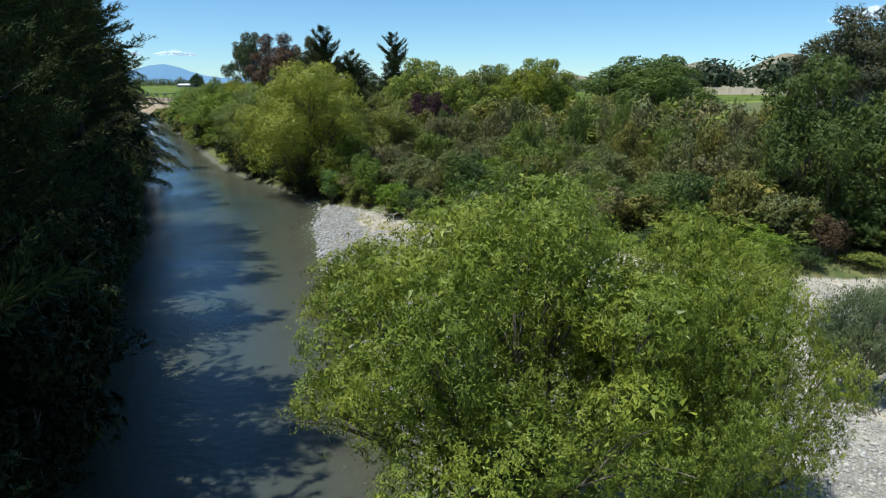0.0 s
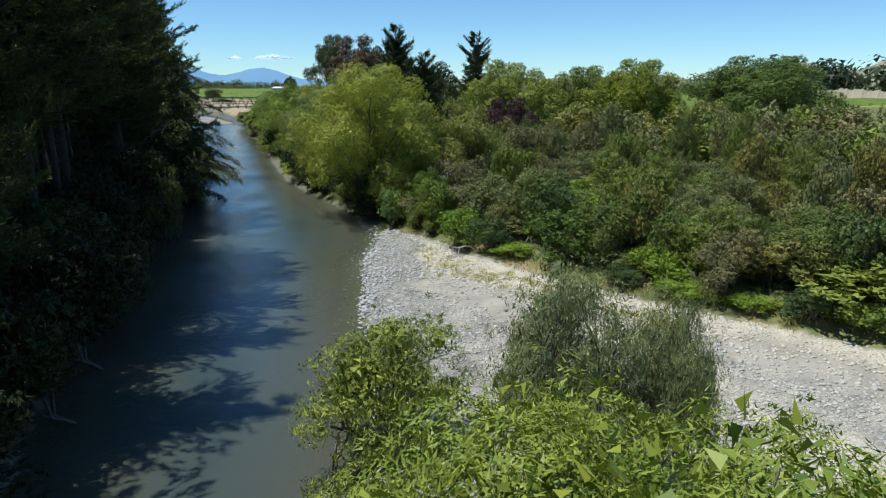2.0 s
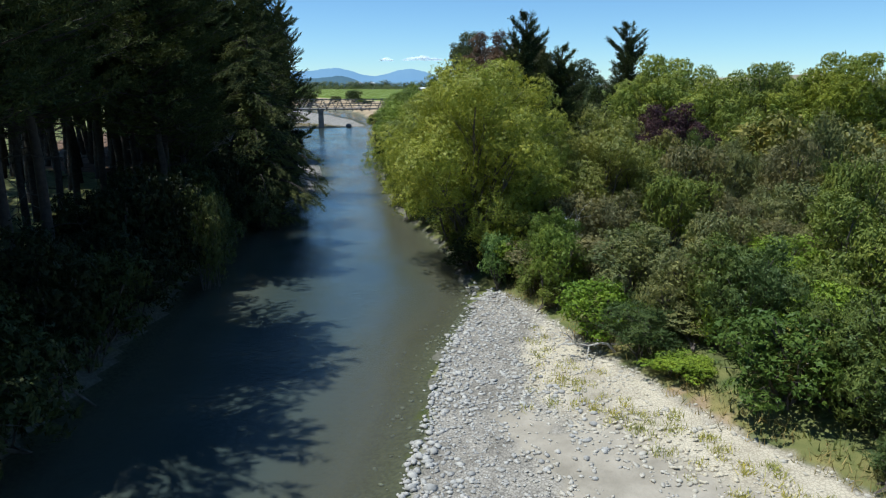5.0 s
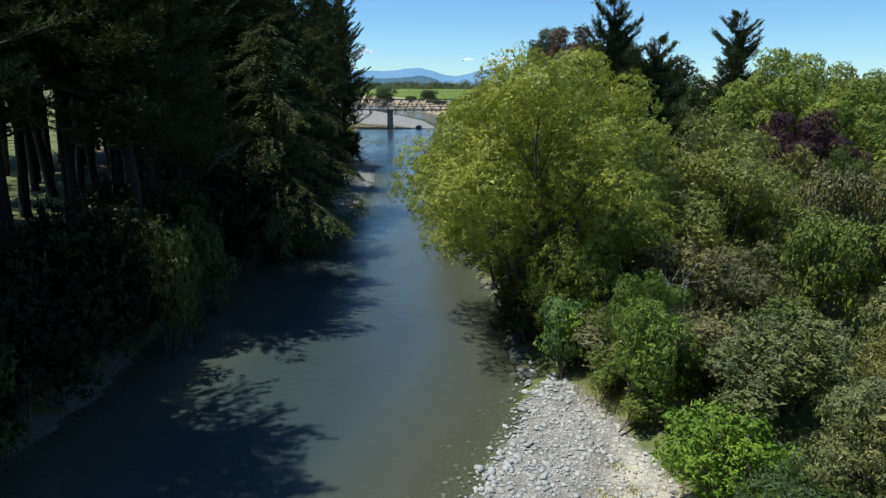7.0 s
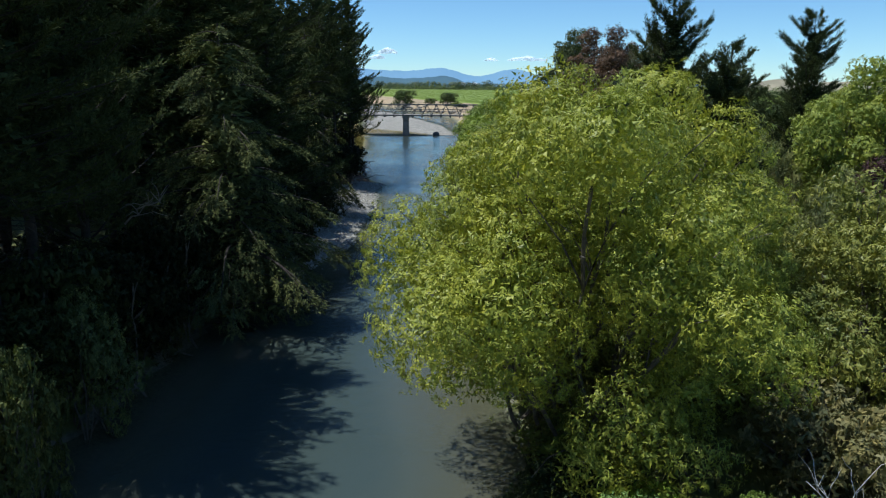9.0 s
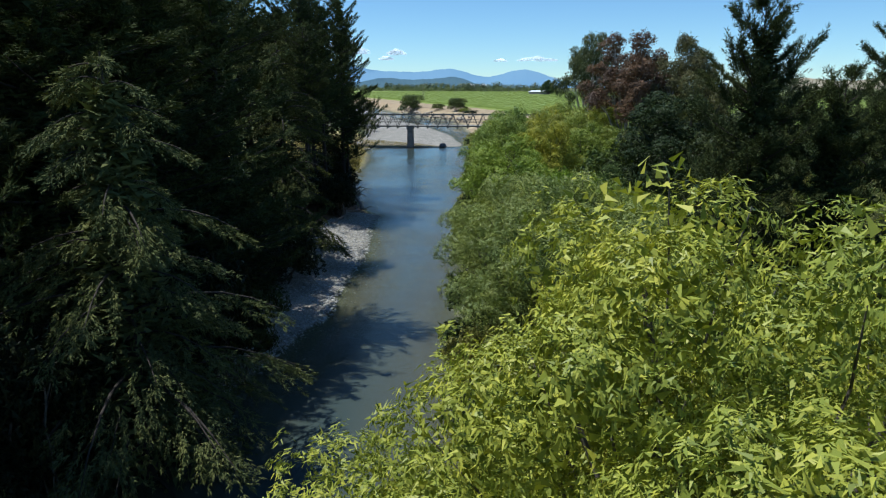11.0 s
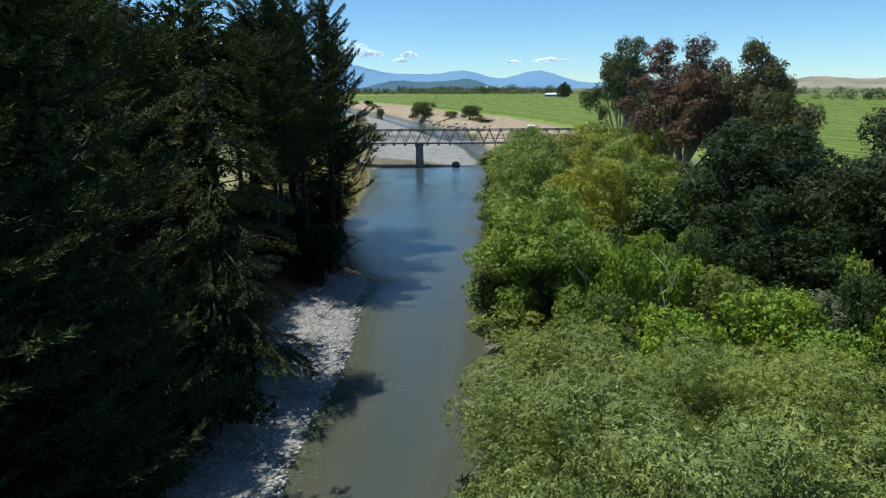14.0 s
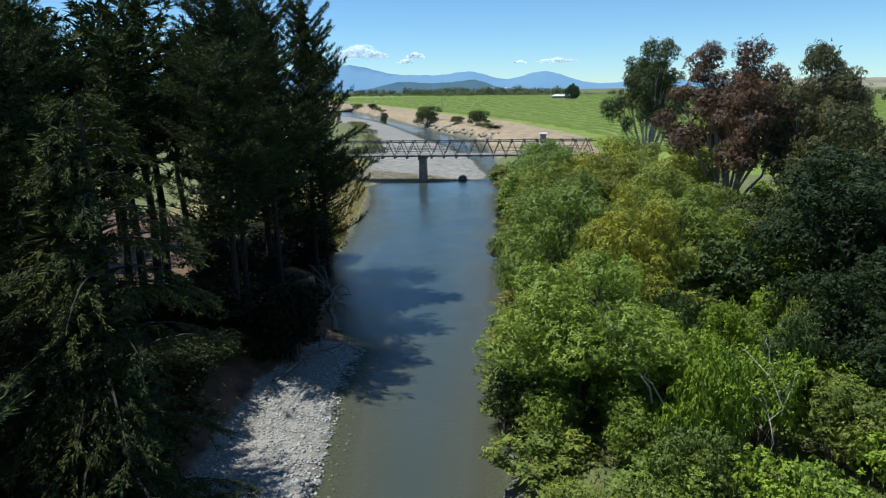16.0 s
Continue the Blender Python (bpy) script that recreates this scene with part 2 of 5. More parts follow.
def leaf_quads(pos, axis, length, width, rng, facing=None):
    """One narrow triangle a leaf; facing: the way that the leaves turn their faces, roughly."""
    n = len(pos)
    axis = unit(axis)
    side = unit(np.cross(axis, rng.normal(size=(n, 3)) if facing is None else facing + rng.normal(0, 0.3, (n, 3))))
    length = np.asarray(length).reshape(-1, 1) * rng.uniform(0.7, 1.3, (n, 1))
    width = np.asarray(width).reshape(-1, 1) * rng.uniform(0.7, 1.3, (n, 1))
    v = np.stack([pos + side * width / 2, pos + axis * length, pos - side * width / 2 - axis * width * 0.3], 1)
    return v.reshape(-1, 3), np.arange(3 * n).reshape(-1, 3)


def tufts(pos, out, per, size, length, width, rng, droop=0.2, spread=0.9):
    """Small round bunches of leaves, each bunch turned outward."""
    n = len(pos)
    out = unit(out)
    d = unit(unit(rng.normal(size=(n, per, 3))) + out[:, None] * 0.75)
    r = size * rng.uniform(0.6, 1.45, (n, 1, 1))
    p = pos[:, None] + d * r * rng.uniform(0.45, 1.0, (n, per, 1)) * [1, 1, 0.85]
    ax = rng.normal(0, spread, (n, per, 3)) * 0.6 + np.array([0, 0, -droop]) + d * 0.3
    face = unit(d * 0.5 + out[:, None] * 0.9)
    ax = ax - face * np.sum(ax * face, -1, keepdims=True) * 0.8
    return leaf_quads(p.reshape(-1, 3), ax.reshape(-1, 3), length, width, rng, face.reshape(-1, 3))


def lobes_on(centre, radii, n, rng, low=-0.35, size=(0.38, 0.55), reach=0.62, vary=0.4):
    out = []
    for i in range(n):
        z = low + (1 - low) * ((i + 0.5) / n)
        a = i * 2.39996 + rng.uniform(-0.5, 0.5)
        s = math.sqrt(max(0, 1 - z * z))
        d = np.array([s * math.cos(a), s * math.sin(a), z])
        c = np.asarray(centre) + d * np.asarray(radii) * reach * rng.uniform(1 - vary, 1 + vary * 0.7)
        r = np.asarray(radii) * rng.uniform(*size)
        r[2] *= 0.85
        out.append((c, r))
    return out


def domes_on(lobes, k, rng):
    """Smaller domes over the upper side of each lobe, the way that twigs bunch at a crown's outside."""
    out = []
    for c, r in lobes:
        d = unit(rng.normal(size=(k, 3)) + np.array([0, 0, 0.35]))
        for e in d:
            out.append((c + e * r * 0.62, r * rng.uniform(0.34, 0.58)))
    return out


def shell_points(lobes, n, rng, inner=0.78, hollow=0.72, floor=None):
    """Points spread over the outside of a set of lobes, with the way outward."""
    area = np.array([max(r[0] * r[1], r[0] * r[2]) for _, r in lobes])
    pick = rng.choice(len(lobes), n, p=area / area.sum())
    d = unit(rng.normal(size=(n, 3)))
    c = np.array([l[0] for l in lobes])[pick]
    r = np.array([l[1] for l in lobes])[pick]
    p = c + d * r * rng.uniform(inner, 1.06, (n, 1))
    keep = np.ones(n, bool)
    for i, (lc, lr) in enumerate(lobes):
        q = np.sum(((p - lc) / lr) ** 2, axis=1)
        keep &= (q > hollow ** 2) | (pick == i)
    keep &= (d[:, 2] > -0.25) | (rng.random(n) < 0.45)
    if floor is not None:
        keep &= p[:, 2] > floor
    return p[keep], unit(d / r)[keep]


def crown_parts(height, radius, base, n_lobes, n, per, tuft, length, width, seed, droop=0.4, low=-0.35,
                size=(0.38, 0.55), reach=0.62, stems=1, trunk_r=0.25, hollow=0.9, wild=0.0, spread=0.9, twigs=3, core=0.5, domed=7):
    """Limb tubes and leaves of a broadleaf crown between base and height."""
    rng = np.random.default_rng(seed)
    cz = base + (height - base) * 0.5
    centre = np.array([0, 0, cz])
    radii = np.array([radius, radius, (height - base) * 0.5])
    lobes = lobes_on(centre, radii, n_lobes, rng, low, size, reach)
    lobes.append((centre, radii * 0.55))
    domes = domes_on(lobes, domed, rng)
    p, nrm = shell_points(domes, n, rng, hollow=hollow, floor=0.15)
    fit = np.array([1, 1, 0]) * radius / np.percentile(np.hypot(p[:, 0], p[:, 1]), 97) + np.array([0, 0, 1]) * height / np.percentile(p[:, 2], 99.3)
    p = p * fit
    lobes = [(c * fit, r * fit) for c, r in lobes]
    if wild:
        p = p + nrm * rng.exponential(wild, (len(p), 1))
    leaves = tufts(p, nrm + rng.normal(0, 0.25, p.shape), per, tuft, length, width, rng, droop, spread)
    if core:
        inner, back = [], []
        for c, r in domes + lobes:
            c, r = c * fit, r * fit
            d = unit(rng.normal(size=(max(5, int(core * 7 * r[0] * r[2] / (length * 1.7) ** 2)), 3)))
            inner.append(c + d * r * rng.uniform(0.45, 0.72, (len(d), 1)))
            back.append(d)
        inner, back = np.concatenate(inner), np.concatenate(back)
        up = inner[:, 2] > 0.1
        leaves = gather([leaves, leaf_quads(inner[up], rng.normal(size=(up.sum(), 3)), length * 1.7, length * 0.9, rng, back[up])])
    tubes = []
    roots = [np.array([rng.normal(0, 0.25) * stems, rng.normal(0, 0.25) * stems, -0.3]) for _ in range(stems)]
    for k, (c, r) in enumerate(lobes):
        root = roots[k % stems]
        fork = root * 0.6 + np.array([c[0] * 0.12, c[1] * 0.12, base * 0.6 + 0.3])
        path = np.concatenate([bend(root, fork, 0, 3, rng, 0.05)[:-1], bend(fork, c, 0.1 * radius, 6, rng)])
        tubes.append(tube(path, np.linspace(trunk_r, 0.05, len(path)), 6 if trunk_r > 0.09 else 4))
        for _ in range(twigs):
            tip = c + unit(rng.normal(size=3) + np.array([0, 0, 0.3])) * r * 0.95
            tubes.append(tube(bend(path[-3], tip, 0.05 * radius, 4, rng), np.linspace(0.05, 0.012, 4), 3))
    return gather(tubes), leaves


def conifer_parts(height, radius, bare, whorls, per, shoots, needles, nlen, nwid, seed, droop=0.0, upturn=0.6, trunk_r=0.3, power=0.75, rough=0.4,
                  shoot=0.6, core=1500, lift=0.12, dead=0, splay=0.45, fan=0.42):
    """A conifer: whorls of branches, each a flat fan of shoots, each shoot a brush of needles."""
    rng = np.random.default_rng(seed)
    sway = rng.normal(0, 0.012 * height, (2, 2))
    trunk = np.array([(0, 0, -0.3), (*sway[0] * 0.5, height * 0.3), (*sway[1], height * 0.65), (*sway[1] * 0.8, height)])
    tubes = [tube(trunk, [trunk_r, trunk_r * 0.8, trunk_r * 0.45, 0.03], 8)]
    pos, way = [], []
    for i in range(whorls):
        g = i / (whorls - 1)
        level = height * (bare + (0.985 - bare) * g)
        for _ in range(per if g < 0.9 else 4):
            z = level + rng.uniform(-0.5, 0.5) * height * (1 - bare) / whorls
            f = min(1.0, max(0.0, (1 - z / height) / (1 - bare)))
            prof = min(1.0, 0.1 + f ** power * 1.05) * (0.7 + 0.3 * min(1, g / 0.15))
            length = radius * prof * rng.uniform(1 - rough, 1 + rough)
            a = rng.uniform(0, 2 * math.pi)
            d = np.array([math.cos(a), math.sin(a), 0])
            lat = np.array([-math.sin(a), math.cos(a), 0])
            t = np.linspace(0, 1, 6)[:, None]
            steep = lift + upturn * 0.75 * (1 - f) ** 2
            rise = steep * t + (0.3 * upturn - 0.75 * droop) * t ** 2
            core_xy = np.array([np.interp(z, trunk[:, 2], trunk[:, 0]), np.interp(z, trunk[:, 2], trunk[:, 1]), z])
            path = core_xy + d * t * length + np.array([0, 0, 1.0]) * rise * length
            if length > 0.9:
                tubes.append(tube(path, np.linspace(0.03 + 0.012 * length, 0.012, 6), 3))
            n = max(2, int(round(shoots * (0.25 + 0.75 * length / radius))))
            tt = np.clip(1.0 - (np.arange(n) / n) ** 1.15 * 0.8, 0.08, 0.999)
            k = np.minimum((tt * 5).astype(int), 4)
            base = path[k] + (path[k + 1] - path[k]) * (tt * 5 - k)[:, None]
            side = rng.uniform(-1, 1, (n, 1))
            base = base + lat * side * fan * length * (1.12 - tt[:, None]) - np.array([0, 0, 0.12 * droop]) * np.abs(side) * length
            pos.append(base)
            way.append(d * 0.75 + lat * side * 0.6 + np.array([0, 0, upturn - droop * 0.9]) + rng.normal(0, 0.22, (n, 3)))
    p, w = np.concatenate(pos), unit(np.concatenate(way))
    m = len(p)
    reach = shoot * rng.uniform(0.6, 1.4, (m, 1, 1))
    along = rng.uniform(-0.15, 1.0, (m, needles, 1))
    ax = unit(w[:, None] * 0.8 + rng.normal(0, splay, (m, needles, 3)))
    q = p[:, None] + w[:, None] * along * reach + ax * reach * 0.15
    face = unit(rng.normal(size=ax.shape)) * 0.8 + np.array([0, 0, 0.55])
    fine = leaf_quads(q.reshape(-1, 3), ax.reshape(-1, 3), nlen, nwid, rng, face.reshape(-1, 3))
    z = rng.uniform(bare + 0.03, 0.93, core)
    rr = radius * (0.03 + 0.8 * ((1 - z) / (1 - bare)) ** power) * np.sqrt(rng.uniform(0.0, 0.3, core))
    a = rng.uniform(0, 2 * np.pi, core)
    inner = np.stack([rr * np.cos(a), rr * np.sin(a), z * height], -1)
    thick = leaf_quads(inner, rng.normal(size=(core, 3)) * [1, 1, 0.5], 0.5, 0.2, rng)
    for _ in range(dead):
        z = height * rng.uniform(0.12, bare + 0.12)
        a, l = rng.uniform(0, 2 * math.pi), radius * rng.uniform(0.3, 0.85)
        end = np.array([math.cos(a) * l, math.sin(a) * l, z - l * rng.uniform(0.0, 0.35)])
        limb = bend((0, 0, z), end, 0.1 * l, 5, rng, 0.25)
        tubes.append(tube(limb, np.linspace(0.04, 0.01, 5), 3))
        for j in (2, 3):
            tubes.append(tube(bend(limb[j], limb[j] + unit(rng.normal(size=3) + [math.cos(a), math.sin(a), -0.3]) * l * 0.4, 0, 3, rng), [0.018, 0.012, 0.006], 3))
    return gather(tubes), gather([fine, thick])


def part(name, me, parent, label=""):
    ob = new(name, me)
    ob.parent = parent
    if label:
        ob["label"] = label
    return ob


PROTO = {}


def plant(kind, name, x, y, z, sx=1.0, sz=1.0, turn=0.0, colour=(0.1, 0.15, 0.03), label="", category="tree", group="", sy=None):
    """One tree or shrub of a kind, copied from the first of that kind."""
    m = Matrix.Translation((x, y, z)) @ Matrix.Rotation(radians(turn), 4, "Z") @ Matrix.Diagonal((sx, sy or sx, sz, 1))
    if kind not in PROTO:
        (wood, wood_mat), (leaf, leaf_mat) = KINDS[kind]()
        root = new(name)
        part("trunk", mesh_of(kind + "_trunk", *wood, wood_mat, True), root)
        part("crown", mesh_of(kind + "_crown", *leaf, leaf_mat), root)
        root.matrix_basis = m
        PROTO[kind] = root
        tree = root
    else:
        tree = copy_thing(PROTO[kind], Matrix.Identity(4))
        tree.matrix_basis = m
        tree.name = name
    for o in tree.children:
        if o.name.startswith("crown"):
            o.color = (*colour, 1)
    return tagged(tree, label, category, group)


def broad(mat=None, bark=None, **kw):
    return lambda: (lambda w: ((w[0], bark or BARK), (w[1], mat or LEAF)))(crown_parts(**kw))


def conifer(**kw):
    return lambda: (lambda w: ((w[0], PINE_BARK), (w[1], NEEDLE)))(conifer_parts(**kw))


KINDS = {
    "willow": broad(mat=LEAF_GLOSS, height=14, radius=8, base=0.5, n_lobes=34, n=36000, per=19, tuft=0.2, length=0.125, width=0.043, seed=1, droop=0.35, core=0.5, low=-0.8, stems=3, trunk_r=0.1, wild=0.1, size=(0.24, 0.4), reach=0.74),
    "willow_b": broad(mat=LEAF_GLOSS, height=12, radius=7, base=0.2, n_lobes=26, n=17000, per=9, tuft=0.22, length=0.2, width=0.085, seed=2, droop=0.2, core=0.5, low=-0.9, stems=3, trunk_r=0.16, wild=0.08, size=(0.24, 0.4), reach=0.76),
    "young_willow": broad(mat=LEAF_GLOSS, height=10, radius=6, base=0.2, n_lobes=40, n=30000, per=22, tuft=0.2, length=0.105, width=0.031, seed=3, droop=-0.25, core=0.3, low=-0.85, stems=7, trunk_r=0.08, wild=0.13, size=(0.2, 0.36), reach=0.72, spread=0.6),
    "round_tree": broad(height=14, radius=9, base=0.0, n_lobes=34, n=26000, per=6, tuft=0.24, length=0.26, width=0.12, seed=4, droop=0.2, core=0.55, low=-0.8, stems=2, trunk_r=0.18, size=(0.2, 0.36), reach=0.78, wild=0.05),
    "dark_tree": broad(height=15, radius=8, base=0.5, n_lobes=32, n=14000, per=8, tuft=0.24, length=0.26, width=0.13, seed=5, droop=0.2, core=0.6, low=-0.85, stems=2, trunk_r=0.18, size=(0.2, 0.36), reach=0.77, wild=0.1),
    "shrub": broad(height=5, radius=2.9, base=0.05, n_lobes=14, n=2600, per=9, tuft=0.15, length=0.16, width=0.085, seed=6, twigs=1, droop=-0.1, core=0.35, low=-0.8, stems=4, trunk_r=0.05, wild=0.07, size=(0.3, 0.48), reach=0.68, domed=5),
    "feathery_shrub": broad(height=5, radius=2.6, base=0.05, n_lobes=18, n=2700, per=11, tuft=0.2, length=0.17, width=0.05, seed=7, twigs=2, droop=-0.45, core=0.3, low=-0.8, stems=6, trunk_r=0.04, wild=0.14, hollow=0.8, size=(0.26, 0.44), reach=0.7, spread=0.6, domed=5),
    "wispy_shrub": broad(height=5, radius=2.6, base=0.3, n_lobes=26, n=3800, per=13, tuft=0.24, length=0.14, width=0.034, seed=27, twigs=4, droop=-0.6, core=0.0, low=-0.6, stems=7, trunk_r=0.03, wild=0.3, hollow=0.5, size=(0.16, 0.3), reach=0.8, spread=0.5, domed=4),
    "mound_shrub": broad(height=3.6, radius=3.0, base=-0.4, n_lobes=20, n=3000, per=8, tuft=0.13, length=0.14, width=0.11, seed=8, twigs=1, droop=0.35, core=0.35, stems=3, trunk_r=0.05, size=(0.26, 0.44), low=-0.5, reach=0.7, wild=0.04, domed=6),
    "far_shrub": broad(height=5, radius=2.8, base=0.0, n_lobes=12, n=560, per=5, tuft=0.26, length=0.3, width=0.16, seed=16, twigs=1, droop=-0.1, core=0.3, low=-0.7, stems=2, trunk_r=0.06, wild=0.06, size=(0.28, 0.46), reach=0.72, domed=4),
    "eucalypt": broad(height=24, radius=8, base=6, n_lobes=26, n=13000, per=8, tuft=0.32, length=0.3, width=0.12, seed=9, droop=0.7, core=0.5, stems=2, trunk_r=0.26, size=(0.2, 0.32), reach=0.76, low=-0.7, wild=0.15, bark=PALE_BARK, domed=5),
    "bare_pine": conifer(height=26, radius=5.2, bare=0.37, whorls=17, per=6, shoots=17, needles=34, nlen=0.24, nwid=0.06, seed=17, power=0.6, core=2600, dead=24),
    "pine": conifer(height=26, radius=5.2, bare=0.1, whorls=22, per=6, shoots=17, needles=34, nlen=0.24, nwid=0.06, seed=11, power=0.75, core=3600, dead=12),
    "spire_pine": conifer(height=26, radius=5.0, bare=0.2, whorls=24, per=5, shoots=18, needles=40, nlen=0.22, nwid=0.05, seed=19, power=1.0, core=2400, upturn=0.9, rough=0.5, dead=10),
    "pine_b": conifer(height=24, radius=4.6, bare=0.24, whorls=16, per=5, shoots=11, needles=26, nlen=0.32, nwid=0.09, seed=12, upturn=0.7, core=2400, dead=16),
    "inner_pine": conifer(height=24, radius=3.7, bare=0.5, whorls=11, per=4, shoots=5, needles=16, nlen=0.55, nwid=0.17, seed=13, core=900, shoot=0.8, dead=6),
    "cedar": conifer(height=18, radius=5.6, bare=0.04, whorls=15, per=6, shoots=46, needles=30, nlen=0.15, nwid=0.045, seed=14, droop=0.85, upturn=0.0, power=0.8, shoot=0.6, core=3000, lift=0.5, rough=0.35, splay=0.3, fan=0.36),
    "open_pine": conifer(height=19, radius=4.2, bare=0.05, whorls=19, per=6, shoots=38, needles=42, nlen=0.18, nwid=0.042, seed=15, upturn=0.8, rough=0.45, power=0.6, shoot=0.6, core=3500),
}

# ---- the river and the ground ----
LEFT_BANK = [(14, -60), (6, -30), (-2, -5), (-9, 12), (-14, 24), (-20, 36), (-26, 50), (-31, 60), (-36, 70.6), (-40, 79), (-41.5, 88), (-44, 97.5),
             (-49, 107), (-53, 114), (-58.8, 122.7), (-62.4, 129.5), (-66, 131.5), (-73, 137), (-82, 144.5), (-86, 154.4), (-98.3, 174), (-108, 188),
             (-117, 199), (-118, 205), (-110, 209.5), (-101, 220), (-103.6, 226), (-127.8, 260), (-152, 286.6), (-187, 321.5), (-238, 375.5), (-297.7, 433), (-354.5, 479), (-410, 510), (-700, 640)]
RIGHT_BANK = [(28, -60), (20, -30), (10, -5), (4, 8), (0.3, 18), (-2.6, 27), (-5.4, 37), (-8.3, 45), (-10.6, 53), (-12, 60), (-13.2, 67), (-17, 74), (-23, 82),
              (-30, 92), (-37, 104), (-43, 116), (-48, 126), (-55, 140), (-66, 162), (-74, 177), (-84, 198), (-95, 214), (-98, 224), (-115.4, 254),
              (-145, 302), (-169.5, 328), (-195.6, 352), (-237, 392), (-296, 449), (-369, 517), (-440, 582), (-487, 607), (-760, 740)]
RIVER = LEFT_BANK + RIGHT_BANK[::-1]
BAR = [(-4, 22), (-8, 45), (-12.5, 62), (-12, 67), (-9.5, 64.5), (-4, 57.6), (1, 52), (8, 47), (20, 40), (32, 38), (37, 30), (35, 18), (27, 10), (16, 6), (8, 6), (0, 18)]
LEFT_BAR = [(-40, 82), (-44, 97.5), (-53, 114), (-62.4, 130), (-66, 129), (-64, 121), (-58, 110), (-52, 99), (-46, 86)]
FAR_BAR = [(-121, 198), (-108, 205), (-97, 218), (-128, 261), (-152, 288), (-187, 322), (-238, 376), (-298, 434), (-355, 480), (-410, 511), (-440, 510), (-381, 471), (-334, 429), (-212, 316), (-160, 258), (-132, 220)]

SAND_PATCH = [(-7.6, 51.5), (-6.1, 51.8), (-3.9, 49.6), (-1.7, 48.6), (0.2, 46.6), (1.4, 43.5), (0.6, 42.5), (-1.2, 45.2), (-3.0, 46.8), (-4.8, 48.4)]
EARTH_PATCH = [(-1.6, 54.8), (-0.6, 55.0), (1.8, 51.6), (5.4, 48.8), (9, 46.4), (8.6, 45.9), (5, 48), (0.8, 51)]


def signed(px, py, poly):
    """Distance to a polygon's edge, negative inside."""
    poly = np.asarray(poly, float)
    d = np.full(px.shape, 1e9)
    inside = np.zeros(px.shape, bool)
    for (x0, y0), (x1, y1) in zip(poly, np.roll(poly, -1, 0)):
        ex, ey = x1 - x0, y1 - y0
        t = np.clip(((px - x0) * ex + (py - y0) * ey) / (ex * ex + ey * ey), 0, 1)
        d = np.minimum(d, np.hypot(px - x0 - t * ex, py - y0 - t * ey))
        if y1 != y0:
            hit = ((y0 > py) != (y1 > py)) & (px < ex * (py - y0) / ey + x0)
            inside ^= hit
    return np.where(inside, -d, d)


def smooth(a, b, x):
    t = np.clip((x - a) / (b - a), 0, 1)
    return t * t * (3 - 2 * t)


def wave(x, y, s, k=0.0):
    return (np.sin(x * s + k) * np.cos(y * s * 1.3 + 1.7 * k) + 0.5 * np.sin((x + y) * s * 2.1 + k * 3) + 0.25 * np.sin((x - 1.7 * y) * s * 4.3 + k)) / 1.75


FINE_BED = [(-8.6, 50.2), (-7.6, 51.0), (-4.9, 48.0), (-3.0, 46.2), (-1.2, 44.6), (0, 40), (-2, 34), (-5.6, 38), (-7.4, 45)]
FINE_BED_B = [(8, 41), (12, 40.5), (20, 36), (22, 31), (16, 31), (10, 35)]
PALE_BAND = np.array([(-8.6, 60.0), (-6.0, 55.5), (-2.5, 52.3), (3, 48.5), (9, 44), (20, 38)])


def pale_at(x, y):
    """1 along the strip of bleached, silt-stained stones."""
    t = np.interp(x, PALE_BAND[:, 0], PALE_BAND[:, 1])
    strip = smooth(2.8, 0.6, np.abs(y - t) * 0.8 + 0.7 * wave(x, y, 0.9, 2.0)) * smooth(-9.5, -6, x)
    upper = 0.8 * smooth(-1, 4, x + 0.6 * (y - 45) + 1.2 * wave(x, y, 0.5, 1.0)) * smooth(-1.5, 1.0, signed(x, y, FINE_BED_B) + 0.8 * wave(x, y, 0.7)) * smooth(2, 5, signed(x, y, RIVER))
    return np.maximum(np.maximum(strip, upper), 0.42 * smooth(2.5, 5, signed(x, y, RIVER)))


def side_left(px, py):
    """1 on the forest side of the river, 0 on the other."""
    mid = [((a[0] + b[0]) / 2, (a[1] + b[1]) / 2) for a, b in zip(LEFT_BANK[:22], RIGHT_BANK[:22])]
    ys = np.array([p[1] for p in mid])
    xs = np.array([p[0] for p in mid])
    return px < np.interp(py, ys, xs)


def height(px, py):
    px, py = np.asarray(px, float), np.asarray(py, float)
    d = signed(px, py, RIVER) + 0.5 * wave(px, py, 0.35)
    bar = np.minimum(np.minimum(signed(px, py, BAR), signed(px, py, LEFT_BAR)), signed(px, py, FAR_BAR))
    left = side_left(px, py)
    level = np.where(left, 2.6, 1.8)
    level = level + smooth(200, 320, py) * 1.6
    run = np.where(left, 6.0, np.where(py > 235, 3.4, 5.0))
    bank = level * smooth(-0.3, 1, d / run) + 0.25 * wave(px, py, 0.22, 1.0) * smooth(2, 8, d)
    flat = np.clip(0.07 * d, 0, 0.75) + 0.06 * wave(px, py, 0.5, 2.0)
    g = smooth(3.5, -0.5, bar)
    land = bank * (1 - g) + flat * g
    water = np.maximum(0.22 * d, -1.4)
    return np.where(d > 0, land, water)


def spaced(lo, hi, fine_lo, fine_hi, step, grow=1.18):
    out = list(np.arange(fine_lo, fine_hi + step, step))
    s = step
    while out[-1] < hi:
        s = min(s * grow, 250)
        out.append(out[-1] + s)
    s = step
    while out[0] > lo:
        s = min(s * grow, 250)
        out.insert(0, out[0] - s)
    return np.array(out)


